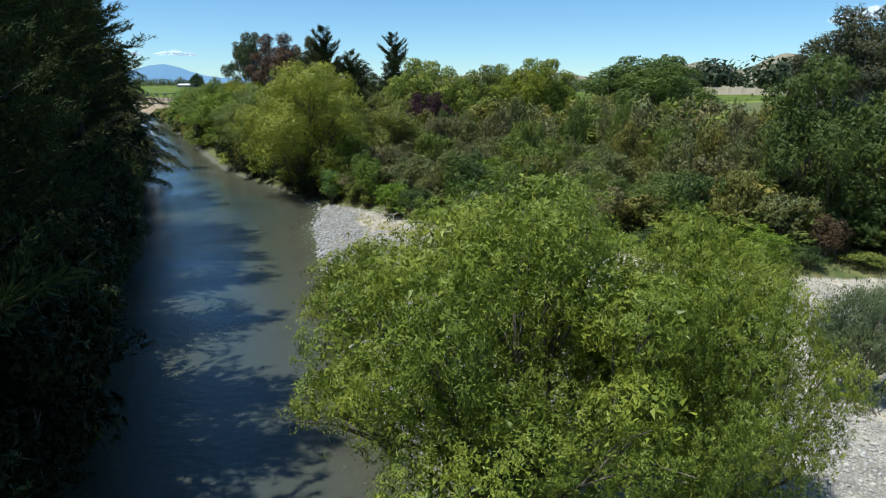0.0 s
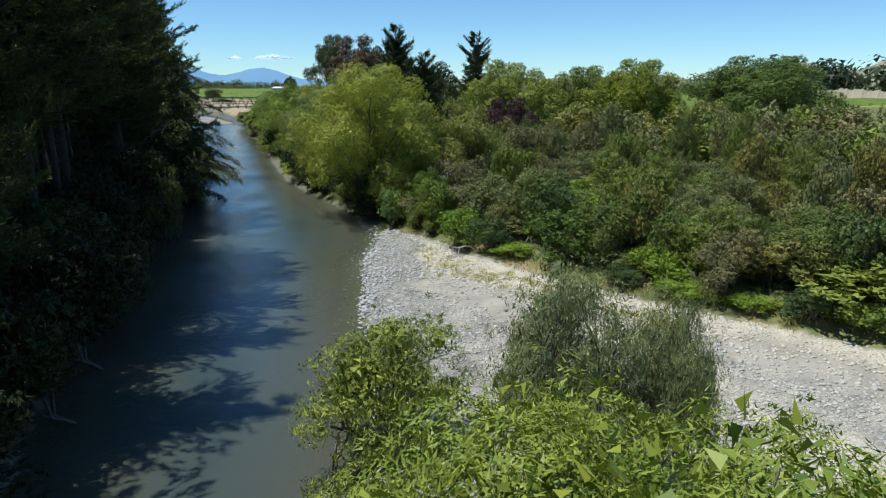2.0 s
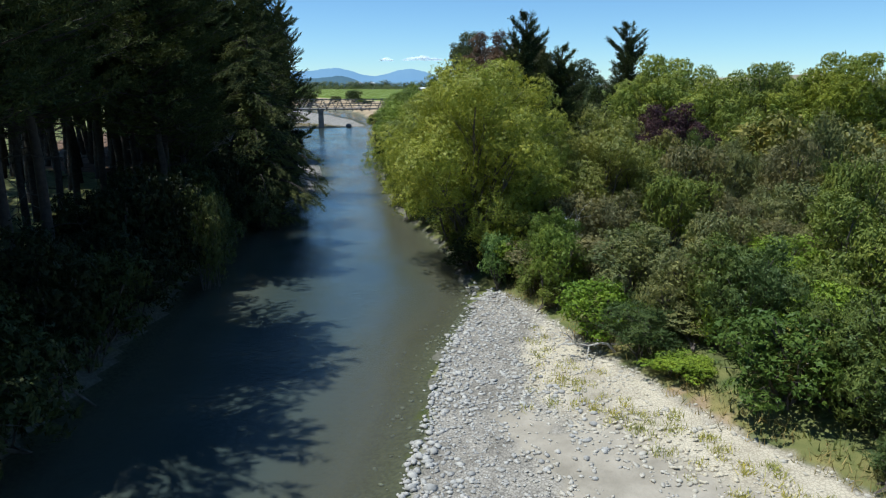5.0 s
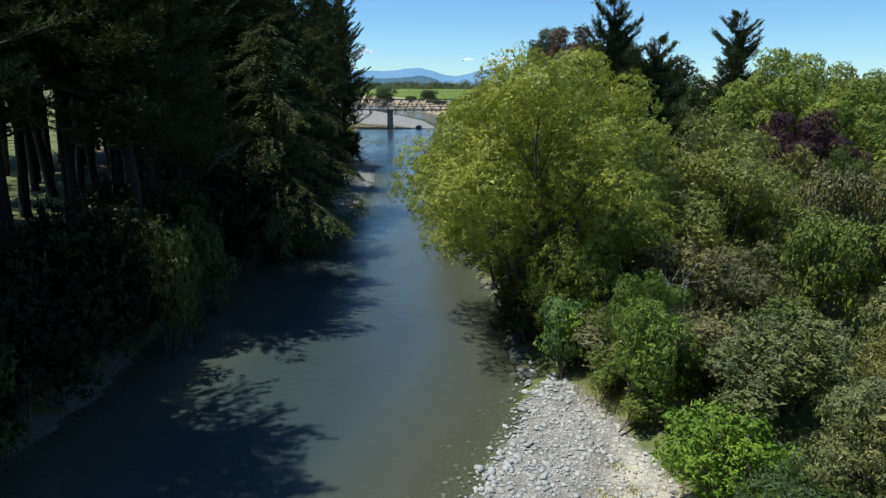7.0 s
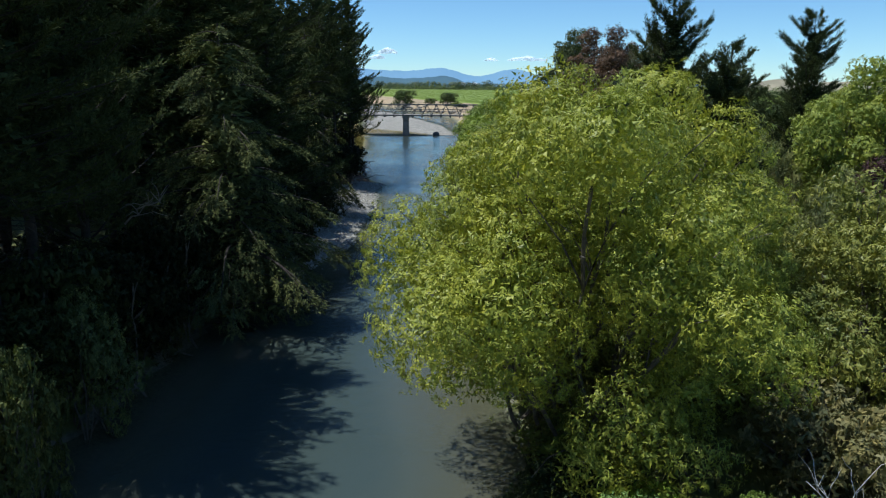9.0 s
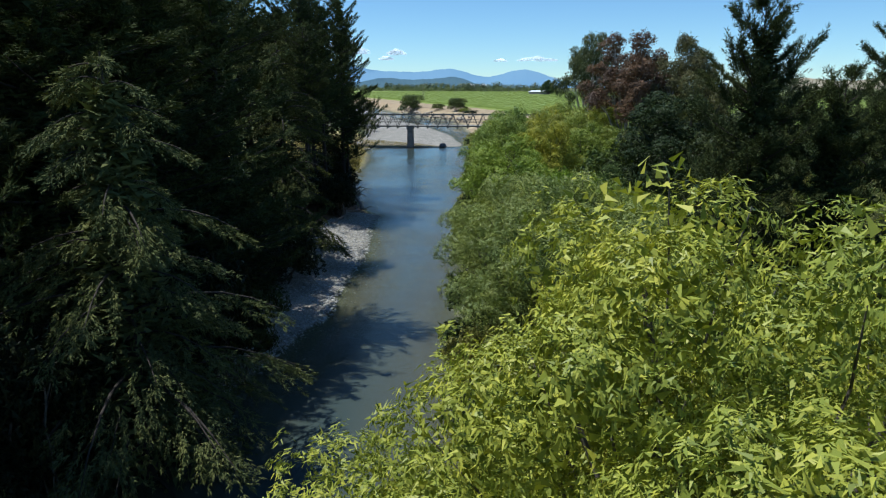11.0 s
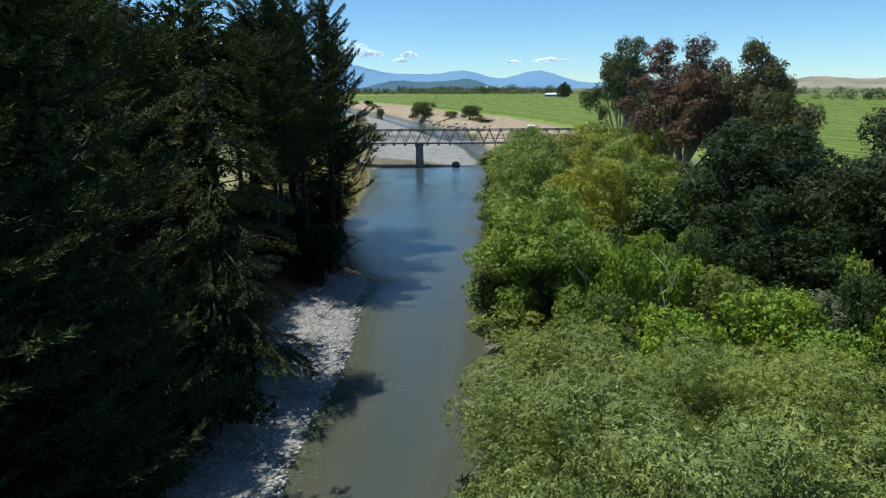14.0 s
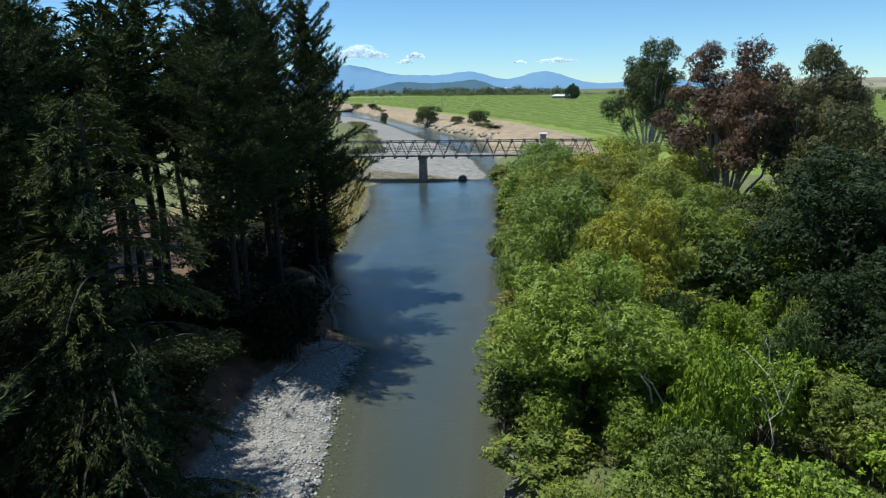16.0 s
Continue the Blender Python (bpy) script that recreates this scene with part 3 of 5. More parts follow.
gx = spaced(-4300, 2600, -125, 34, 0.9, 1.18)
gx = np.concatenate([spaced(-4300, -430, -470, -470, 4.0), np.arange(-466, -126, 2.4), gx[gx >= -125.2]])
gy = spaced(-900, 4300, -6, 232, 0.9)
gy = np.concatenate([gy[gy <= 232.5], np.arange(235, 560, 2.4), spaced(560, 4300, 562, 562, 4.0)[1:]])
X, Y = np.meshgrid(gx, gy)
Z = height(X, Y)
nx, ny = len(gx), len(gy)
idx = np.arange(nx * ny).reshape(ny, nx)
quads = np.stack([idx[:-1, :-1], idx[:-1, 1:], idx[1:, 1:], idx[1:, :-1]], -1).reshape(-1, 4)
ground = new("ground", mesh_of("ground", np.stack([X, Y, Z], -1).reshape(-1, 3), quads, GROUND, True))
tagged(ground, "river flat with gravel bars, grass, forest litter and green fields", "ground", kind="structure")
river_d, bar_d = signed(X, Y, RIVER), signed(X, Y, BAR)
lbar_d, fbar_d = signed(X, Y, LEFT_BAR), signed(X, Y, FAR_BAR)
any_bar = np.minimum(np.minimum(bar_d, lbar_d), fbar_d)
on_left = side_left(X, Y)
FOREST_END = 150.0
FIELD = [(-105, 292), (-157, 355), (-183, 383), (-222, 417), (-281, 473), (-371, 559), (-481, 659), (-737, 906), (-1200, 1330), (-900, 1420), (-300, 1180), (300, 1000), (300, 420), (60, 260), (-20, 230), (-70, 240)]
STRIP = [p for p in RIGHT_BANK if p[1] > 230 and p[1] < 610] + [(-560, 700), (-481, 659), (-371, 559), (-281, 473), (-222, 417), (-183, 383), (-157, 355), (-105, 292), (-85, 250)]
field_d = signed(X, Y, FIELD)
masks = {
    "gravel": smooth(1.0, -0.6, any_bar),
    "sand": smooth(2.6, 0.6, np.abs(bar_d + 3.2 + 1.2 * wave(X, Y, 0.4, 5.0))) * smooth(4, 7, river_d) * (bar_d < 0) * 0.75 + smooth(0.6, -0.3, signed(X, Y, SAND_PATCH)),
    "silt": pale_at(X, Y) * smooth(0.8, -0.4, bar_d),
    "field": smooth(6, -2, field_d),
    "litter": (on_left & (Y < FOREST_END) & (Y > 88)) * smooth(44, 36, river_d) * smooth(0.2, 1.0, river_d),
    "dry": smooth(2.0, 0.4, np.abs(bar_d - 0.7)) * (river_d > 2) * (Y < 70) * (0.35 + 0.4 * wave(X, Y, 0.6, 1.3)) + on_left * smooth(143, 150, Y) * smooth(230, 215, Y) * smooth(34, 20, river_d) * (river_d > 0),
    "earth": smooth(0.5, -0.5, signed(X, Y, EARTH_PATCH)) + smooth(3, -1, signed(X, Y, STRIP)) * (river_d > 0) * (0.95 - 0.45 * smooth(0.2, 0.7, wave(X, Y, 0.16, 3.0)) * smooth(4, 9, river_d)),
    "bed": (river_d < 0.1) * 1.0,
}
for key, val in masks.items():
    at = ground.data.attributes.new(key, "FLOAT", "POINT")
    at.data.foreach_set("value", np.clip(val, 0, 1).astype(np.float32).ravel())

# the water, over every wet cell
wet = (Z < 0.12)
cell = (wet[:-1, :-1] | wet[:-1, 1:] | wet[1:, 1:] | wet[1:, :-1]) & (river_d[:-1, :-1] < 3)
used = quads[cell.ravel()]
ids, inv = np.unique(used, return_inverse=True)
flat = np.stack([X.ravel()[ids], Y.ravel()[ids], np.zeros(len(ids))], -1)
river = new("water", mesh_of("water", flat, inv.reshape(-1, 4), WATER, True))
tagged(river, "slow grey-green river with small ripples", "river", kind="structure")
at = river.data.attributes.new("depth", "FLOAT", "POINT")
at.data.foreach_set("value", np.clip(-Z.ravel()[ids] / 1.4, 0, 1).astype(np.float32))


def ground_z(x, y):
    return float(height(np.array([x]), np.array([y]))[0])


def put(kind, name, x, y, h=None, r=None, colour=(0.1, 0.15, 0.03), label="", category="tree", group="", turn=None, base=None):
    """Plants a thing with its top h metres above the water and a crown of radius r."""
    h0, r0 = SIZE[kind]
    z = ground_z(x, y) - 0.1
    rng = random.Random(f"{x:.1f},{y:.1f}")
    return plant(kind, name, x, y, z, (r or r0) / r0, ((h - z) if h else h0) / h0, rng.uniform(0, 360) if turn is None else turn, colour, label, category, group)


SIZE = {"willow": (14, 8), "willow_b": (12, 7), "young_willow": (10, 6), "round_tree": (14, 9), "dark_tree": (15, 8), "shrub": (5, 2.9), "feathery_shrub": (5, 2.6), "wispy_shrub": (5, 2.6),
        "mound_shrub": (3.6, 3.0), "far_shrub": (5, 2.8), "eucalypt": (24, 8), "pine": (26, 5.2), "bare_pine": (26, 5.2), "spire_pine": (26, 5.0), "pine_b": (24, 4.6), "inner_pine": (24, 3.6), "cedar": (18, 5.2), "open_pine": (19, 4.2)}
YELLOW, GREEN, MID, DARK = (0.33, 0.34, 0.05), (0.235, 0.285, 0.06), (0.18, 0.225, 0.05), (0.03, 0.048, 0.018)
GREY, OLIVE, IVY, PURPLE = (0.2, 0.215, 0.085), (0.215, 0.21, 0.06), (0.21, 0.3, 0.038), (0.075, 0.042, 0.05)
PINE, CEDAR = (0.057, 0.075, 0.03), (0.072, 0.086, 0.032)

# ---- willows on the near bank ----
W = "leafy green willow tree on the river bank"
put("young_willow", "willow_tree", 2.7, 16.4, 9.6, 5.3, (0.2, 0.26, 0.042), "bushy yellow-green willow beside the gravel bar")
put("young_willow", "willow_tree", 7.1, 15.8, 8.8, 3.1, (0.2, 0.26, 0.042), "bushy yellow-green willow beside the gravel bar")
put("willow", "willow_tree", -15.6, 73.0, 13.9, 7.4, (0.3, 0.335, 0.055), "large yellow-green willow leaning over the river")
put("willow_b", "willow_tree", -6.5, 78.5, 10.6, 4.6, (0.22, 0.24, 0.06), "yellow-green willow behind a larger one")
put("willow", "willow_tree", -25.4, 93.8, 11.4, 5.9, (0.2, 0.25, 0.075), W)
put("willow", "willow_tree", -30.6, 100.8, 9.6, 5.2, (0.21, 0.26, 0.07), W)
put("willow", "willow_tree", -25, 104, 9, 5.5, (0.22, 0.27, 0.06), W)
put("willow_b", "willow_tree", -43.6, 125.6, 10.6, 6.2, (0.22, 0.3, 0.05), "green willow with bare branches, over the water")
put("willow_b", "willow_tree", -44.6, 138.6, 12.0, 4.6, YELLOW, "yellowing willow tree beside the river")
put("willow_b", "willow_tree", -50, 140, 12.6, 5.4, (0.19, 0.26, 0.06), W)
put("willow_b", "willow_tree", -56, 152, 10.5, 6, (0.2, 0.27, 0.06), W)
put("willow_b", "willow_tree", -63, 166, 10.5, 6, GREEN, W)
put("willow_b", "willow_tree", -55, 166, 11.5, 6, (0.2, 0.22, 0.04), W)
put("willow_b", "willow_tree", -72, 186, 10.5, 6.5, (0.19, 0.265, 0.06), W)
put("willow_b", "willow_tree", -80, 204, 10, 7, (0.18, 0.26, 0.06), W)
put("willow_b", "willow_tree", -62, 190, 11.5, 7, YELLOW, W)
put("willow_b", "willow_tree", -47.5, 160, 11.5, 6, GREEN, W)
put("willow_b", "willow_tree", -44, 151, 10.5, 5.5, (0.2, 0.26, 0.05), W)
put("willow_b", "willow_tree", -48.5, 172, 12.6, 6, (0.26, 0.29, 0.045), W)
put("willow_b", "willow_tree", -56, 180, 12.4, 6.5, GREEN, W)

# ---- background trees ----
put("round_tree", "round_tree", 15.2, 122, 15.8, 8.2, (0.2, 0.24, 0.035), "round yellow-green tree beyond the thicket")
put("round_tree", "round_tree", 45, 162, 17.6, 16, (0.12, 0.17, 0.045), "broad round green willow")
put("round_tree", "round_tree", -4.9, 113, 15.4, 8.0, GREEN, "round green tree behind shrubs")
put("round_tree", "round_tree", 8, 137, 15.2, 7.5, MID, "round green tree beyond the thicket")
put("open_pine", "pine_tree", -17.9, 97.6, 19.0, 3.4, PINE, "dark pine with open upturned branches")
put("open_pine", "pine_tree", -14.6, 99.4, 16, 3.0, PINE, "dark pine with open upturned branches")
put("open_pine", "pine_tree", -10.8, 128, 20.2, 3.8, PINE, "dark pine above the willows")
put("eucalypt", "gum_tree", -63.8, 212, 26.5, 6.8, (0.085, 0.105, 0.045), "tall grey-green gum tree with open crown")
put("eucalypt", "gum_tree", -44.3, 174, 23.4, 8, (0.135, 0.088, 0.063), "gum tree with reddish-brown foliage")
put("eucalypt", "gum_tree", -35.4, 174, 22.8, 6, (0.12, 0.12, 0.06), "tall grey-green gum tree")
put("dark_tree", "broadleaf_tree", -30, 146, 14.5, 8.5, DARK, "dark green broadleaf tree")
put("dark_tree", "broadleaf_tree", -28.6, 132.5, 10.4, 5.4, DARK, "dark green broadleaf tree")
put("dark_tree", "broadleaf_tree", -21.5, 138, 16.0, 7.2, (0.045, 0.06, 0.024), "dark green broadleaf tree")
put("dark_tree", "broadleaf_tree", -13.5, 133, 13.4, 6, (0.06, 0.085, 0.03), "dark green broadleaf tree")
put("dark_tree", "broadleaf_tree", -34, 156, 13.5, 7, (0.10, 0.115, 0.045), "dark green broadleaf tree")
put("dark_tree", "broadleaf_tree", -33, 168, 17, 6.5, (0.11, 0.115, 0.05), "grey-green broadleaf tree below taller gums")
put("dark_tree", "broadleaf_tree", 25.4, 45, 13.6, 4.6, (0.1, 0.14, 0.04), "upright green broadleaf tree beside the bar")
put("dark_tree", "broadleaf_tree", 31.5, 45, 12.6, 4.4, (0.09, 0.13, 0.04), "upright green broadleaf tree beside the bar")
put("shrub", "shrub", 24.2, 41.5, 4.2, 1.4, (0.12, 0.085, 0.05), "reddish-brown leafy shrub beside the bar", "shrub")
put("eucalypt", "gum_tree", 48.4, 82, 20.4, 8, (0.09, 0.095, 0.05), "tall grey-green gum tree")

# ---- shrubs ----
put("feathery_shrub", "shrub", -3.8, 31.6, 5.0, 2.7, (0.26, 0.31, 0.07), "light green willow shrub at the water's edge", "shrub")
put("wispy_shrub", "shrub", 2.1, 29.9, 6.6, 2.5, (0.2, 0.235, 0.105), "feathery grey-green shrub on gravel", "shrub")
put("wispy_shrub", "shrub", 5.3, 29.6, 6.2, 1.5, (0.2, 0.235, 0.1), "thin feathery grey-green sapling on gravel", "shrub")
put("wispy_shrub", "shrub", 16, 24, 4.6, 1.8, (0.14, 0.18, 0.09), "feathery grey-green shrub on gravel", "shrub")
put("wispy_shrub", "shrub", 19.5, 27, 4.2, 1.8, (0.14, 0.18, 0.09), "feathery grey-green shrub on gravel", "shrub")
put("round_tree", "shrub", -3.4, 97, 10.6, 4.2, PURPLE, "dense shrub with dark purple leaves", "shrub")
rng = random.Random(4)
spots = []
keep_off = [(-15.6, 73.0, 6), (-28.5, 117, 7), (-43.6, 125.6, 3), (4.8, 52.6, 3.2), (-4.2, 59.4, 2.6), (4.2, 18, 5), (-31.5, 101.5, 3), (-24.5, 93, 3), (-26, 104, 3)]
for _ in range(30000):
    if len(spots) >= 400:
        break
    x, y = rng.uniform(-75, 75), rng.uniform(42, 190)
    near = math.hypot(x + 3, y - 66) < 34 or (y < 150 and x < -8)
    gap = 2.7 if near else 4.4
    if x < -20 and y < 70 or x + 75 > (215 - y) * 1.15 or any(math.hypot(x - a, y - b2) < gap for a, b2 in spots):
        continue
    if any(math.hypot(x - a, y - b2) < r for a, b2, r in keep_off):
        continue
    p = (np.array([x]), np.array([y]))
    if float(signed(*p, RIVER)[0]) < (5.0 if 102 < y < 120 else 2.0) or float(signed(*p, BAR)[0]) < 1.8 or side_left(*p)[0]:
        continue
    spots.append((x, y))
far = []


def far_shrub(x, y, top, r, c):
    z = ground_z(x, y) - 0.1
    far.append((x, y, z, r, top - z, rng.uniform(0, 6.3), c))


for x, y in spots:
    edge = float(signed(np.array([x]), np.array([y]), BAR)[0])
    near = math.hypot(x + 3, y - 66) < 30 or (x + 30) ** 2 + (y - 118) ** 2 < 26 ** 2
    top = min(8.4, 3.8 + edge * 0.17) * rng.uniform(0.66, 1.22)
    if x < -18:
        top = rng.uniform(4.0, 8.0)
    kind = rng.choice(["shrub", "feathery_shrub", "feathery_shrub", "mound_shrub"] if edge > 6 else ["mound_shrub", "shrub"]) if near else "far_shrub"
    if x < -18 and near and y > 108:
        kind = rng.choice(["mound_shrub", "mound_shrub", "shrub"])
    c = rng.choice([GREY, OLIVE, MID, (0.12, 0.16, 0.04), (0.19, 0.18, 0.08), (0.165, 0.185, 0.07), IVY if edge < 12 else MID])
    if x < -18 and y > 106:
        c = rng.choice([IVY, IVY, MID, (0.2, 0.27, 0.05), (0.08, 0.12, 0.04)])
    if not near:
        far_shrub(x, y, top, rng.uniform(3.4, 4.6), c)
        continue
    put(kind, "shrub", x, y, top, rng.uniform(1.7, 2.9), c,
        {"mound_shrub": "low mound of bright green creeper leaves", "feathery_shrub": "feathery grey-green shrub in a thicket"}.get(kind, "dense leafy green shrub in a thicket"), "shrub", "thicket beside the river")

# leafy mounds right at the edge of the gravel
put("mound_shrub", "shrub", 3.3, 53.4, 4.5, 2.9, (0.085, 0.14, 0.03), "large bush grown over with dark green creeper", "shrub")
put("mound_shrub", "shrub", 1.0, 57.2, 4.6, 1.3, IVY, "stump grown over with bright green creeper", "shrub")
put("mound_shrub", "shrub", -4.4, 59.6, 3.3, 2.4, (0.15, 0.24, 0.03), "low mound of bright green creeper leaves", "shrub")
put("willow_b", "shrub", -8.2, 66.2, 5.6, 2.0, (0.12, 0.18, 0.035), "bush hung with trailing green creeper", "shrub")
put("shrub", "shrub", -11.9, 67.4, 3.6, 1.5, (0.2, 0.31, 0.1), "pale green large-leaved shrub by the water", "shrub")
put("feathery_shrub", "shrub", -5.2, 70.2, 6.0, 2.2, (0.17, 0.165, 0.075), "brownish twiggy shrub in a thicket", "shrub")
put("shrub", "shrub", -7.4, 63.8, 5.0, 1.8, (0.18, 0.25, 0.05), "light green leafy shrub in a thicket", "shrub")
put("feathery_shrub", "shrub", 6.7, 51.2, 2.8, 1.5, (0.15, 0.19, 0.06), "leafy green shrub at the edge of gravel", "shrub")
put("mound_shrub", "shrub", 9.0, 50.6, 3.2, 2.0, IVY, "low mound of bright green creeper leaves", "shrub")
for x, y, h, r, c in ((-31.7, 117.2, 5.5, 3.0, IVY), (-27.0, 121.8, 6.0, 3.2, IVY), (-23.6, 117.6, 5.6, 3.0, (0.17, 0.26, 0.04)), (-28.2, 113.4, 4.8, 3.0, (0.23, 0.31, 0.045)), (-33.8, 112.6, 4.2, 2.6, (0.2, 0.26, 0.06)), (-35.6, 118.4, 5.6, 2.2, (0.13, 0.18, 0.045)), (-24.5, 112.0, 4.4, 2.8, (0.2, 0.27, 0.05))):
    put("mound_shrub", "shrub", x, y, h, r, c, "rounded mound of bright green creeper", "shrub", "thicket beside the river")
put("shrub", "shrub", -24.4, 127.4, 5.2, 2.2, (0.17, 0.2, 0.12), "pale grey-green shrub before dark trees", "shrub")
edge_line = np.array([(-11.6, 67.6), (-9.2, 65.2), (-6, 60.6), (-3.4, 57.8), (1, 52.8), (8, 47.8), (14, 44.4), (20, 41), (30, 39.4)])
earc = np.concatenate([[0], np.cumsum(np.hypot(*np.diff(edge_line, axis=0).T))])
s = 0.0
while s < earc[-1]:
    x, y = float(np.interp(s, earc, edge_line[:, 0])), float(np.interp(s, earc, edge_line[:, 1]))
    r = rng.uniform(1.1, 2.0)
    if math.hypot(x - 3.3, y - 51.5) < 2.6 or math.hypot(x + 4.4, y - 58.8) < 2.6:
        s += 1.0
        continue
    put(rng.choice(["mound_shrub", "mound_shrub", "shrub", "feathery_shrub"]), "shrub", x + r * 0.2, y + r * 0.4, rng.uniform(1.8, 3.6), r,
        rng.choice([IVY, (0.2, 0.27, 0.05), MID, MID, (0.08, 0.12, 0.04)]), "leafy green shrub at the edge of gravel", "shrub", "thicket beside the river")
    s += rng.uniform(2.4, 4.2)

# taller growth close behind the edge
s = 14.0
while s < earc[-1] + 4:
    x, y = float(np.interp(s, earc, edge_line[:, 0])), float(np.interp(s, earc, edge_line[:, 1]))
    put(rng.choice(["shrub", "feathery_shrub", "feathery_shrub", "mound_shrub"]), "shrub", x + rng.uniform(0.6, 1.8), y + rng.uniform(2.0, 4.4), rng.uniform(3.6, 6.4), rng.uniform(1.7, 2.6),
        rng.choice([MID, MID, (0.12, 0.16, 0.04), GREY, OLIVE, (0.1, 0.145, 0.045)]), "dense leafy green shrub in a thicket", "shrub", "thicket beside the river")
    s += rng.uniform(1.5, 2.4)

# a skirt of leaves along the water's edge
rb = np.array(RIGHT_BANK[10:22], float)
rarc = np.concatenate([[0], np.cumsum(np.hypot(*np.diff(rb, axis=0).T))])
s = 3.0
while s < rarc[-1]:
    x, y = float(np.interp(s, rarc, rb[:, 0])), float(np.interp(s, rarc, rb[:, 1]))
    if 102 < y < 119:
        s += 2.0
        continue
    x += rng.uniform(0.6, 1.6)
    if rng.random() < 0.5:
        put(rng.choice(["shrub", "mound_shrub"]), "shrub", x, y, rng.uniform(2.6, 5.0), rng.uniform(2.0, 3.0), rng.choice([MID, GREEN, DARK, OLIVE]), "leafy green shrub overhanging the water", "shrub", "thicket beside the river")
    else:
        far_shrub(x, y, rng.uniform(2.6, 5.0), rng.uniform(2.2, 3.0), rng.choice([MID, GREEN, DARK, OLIVE]))
    s += rng.uniform(2.4, 3.6)

for x, y, h, r, c in ((-34.2, 103.6, 3.2, 1.8, MID), (-35.8, 106.6, 2.8, 1.7, (0.12, 0.16, 0.04)), (-37.2, 109.6, 3.4, 1.9, MID), (-38.8, 112.8, 2.8, 1.7, (0.1, 0.14, 0.04)), (-40.2, 116.0, 3.2, 1.8, GREEN)):
    put("shrub", "shrub", x, y, h, r, c, "low leafy green shrub on the bank", "shrub", "thicket beside the river")

# low growth over the bank between the shrubs
rg = np.random.default_rng(21)
ux, uy = rg.uniform(-75, 62, 260000), rg.uniform(30, 175, 260000)
ok = (signed(ux, uy, RIVER) > 1.2) & (signed(ux, uy, BAR) > 0.8) & ~side_left(ux, uy) & (ux + 75 < (215 - uy) * 1.15)
ux, uy = ux[ok], uy[ok]
uz = height(ux, uy) + rg.uniform(0, 1, len(ux)) * (0.5 + 0.6 * wave(ux, uy, 0.7, 4.0)) * smooth(0.5, 5, signed(ux, uy, BAR))
up = np.stack([ux, uy, uz], -1)
low = new("undergrowth", mesh_of("undergrowth", *leaf_quads(up, rg.normal(0, 0.6, up.shape) + [0, 0, 0.9], 0.34, 0.075, rg), LEAF))
low.color = (0.11, 0.135, 0.04, 1)
tagged(low, "low tangled grass and bramble under shrubs", "undergrowth", kind="stuff")

# ---- the pine plantation ----
bank = np.array(LEFT_BANK[:19], float)
seg = np.hypot(*np.diff(bank, axis=0).T)
arc = np.concatenate([[0], np.cumsum(seg)])
rng = random.Random(9)
for row in range(9):
    off0 = 2.6 + row * 5.4
    s = 22.0 + rng.uniform(0, 4)
    while s < arc[-1] - 6:
        x = float(np.interp(s, arc, bank[:, 0]))
        y = float(np.interp(s, arc, bank[:, 1]))
        x2, y2 = float(np.interp(s + 6, arc, bank[:, 0])), float(np.interp(s + 6, arc, bank[:, 1]))
        l = math.hypot(x2 - x, y2 - y)
        nxv, nyv = -(y2 - y) / l, (x2 - x) / l
        off = off0 + (11.0 if 97 < y < 127 else (3.6 if 82 < y <= 97 else 0.0))
        px, py = x + nxv * off + rng.uniform(-0.8, 0.8), y + nyv * off + rng.uniform(-0.8, 0.8)
        kind = ("pine", "spire_pine", "pine" if y < 112 else "bare_pine")[int(s) % 3] if row == 0 else ("pine_b" if row == 1 else "inner_pine")
        if row < 2 and (40 < y < 72 or 114 < y < 140):
            kind = "bare_pine"
        if row == 0 and (math.hypot(px + 56.2, py - 105.8) < 6 or math.hypot(px + 37.8, py - 78.8) < 5):
            s += 3.0
            continue
        if row < 2 and math.hypot(px + 32.8, py - 59.6) < 4.6 or math.hypot(px + 92, py - 130) < 5 or (row > 5 and y < 108):
            s += 3.0
            continue
        if (row == 0 and y > 121) or (row == 1 and y > 133):
            break
        put(kind, "pine_tree", px, py, rng.uniform(22, 29.5), (rng.uniform(5.8, 6.8) if 80 < y < 106 else rng.uniform(4.2, 5.6)) if row == 0 else rng.uniform(4.0, 5.2), PINE,
            "tall dark green pine in a plantation", "tree", "pine plantation")
        s += (rng.uniform(5.6, 8.5) if y < 42 or 108 < y < 122 and row == 0 else rng.uniform(3.6, 5.0)) if row < 2 else rng.uniform(4.6, 7)
put("bare_pine", "pine_tree", -79.5, 145, 25, 4.0, PINE, "tall dark green pine at the plantation's end", "tree", "pine plantation")
put("spire_pine", "pine_tree", -77.5, 135, 28, 5.2, PINE, "tall dark green pine at the plantation's end", "tree", "pine plantation")
put("spire_pine", "pine_tree", -75.4, 139.0, 29, 4.9, PINE, "tall dark green pine at the plantation's end", "tree", "pine plantation")
put("bare_pine", "pine_tree", -72, 131, 27, 4.2, PINE, "tall dark green pine at the plantation's end", "tree", "pine plantation")
put("bare_pine", "pine_tree", -79, 131, 27, 4.6, PINE, "tall dark green pine at the plantation's end", "tree", "pine plantation")
put("pine_b", "pine_tree", -82, 139, 27, 4.6, PINE, "tall dark green pine at the plantation's end", "tree", "pine plantation")
for x, y in ((-86, 137), (-86, 126), (-94, 142), (-104, 146), (-101, 150), (-110, 142)):
    put("inner_pine", "pine_tree", x, y, 26, 4.6, PINE, "tall dark green pine in a plantation", "tree", "pine plantation")
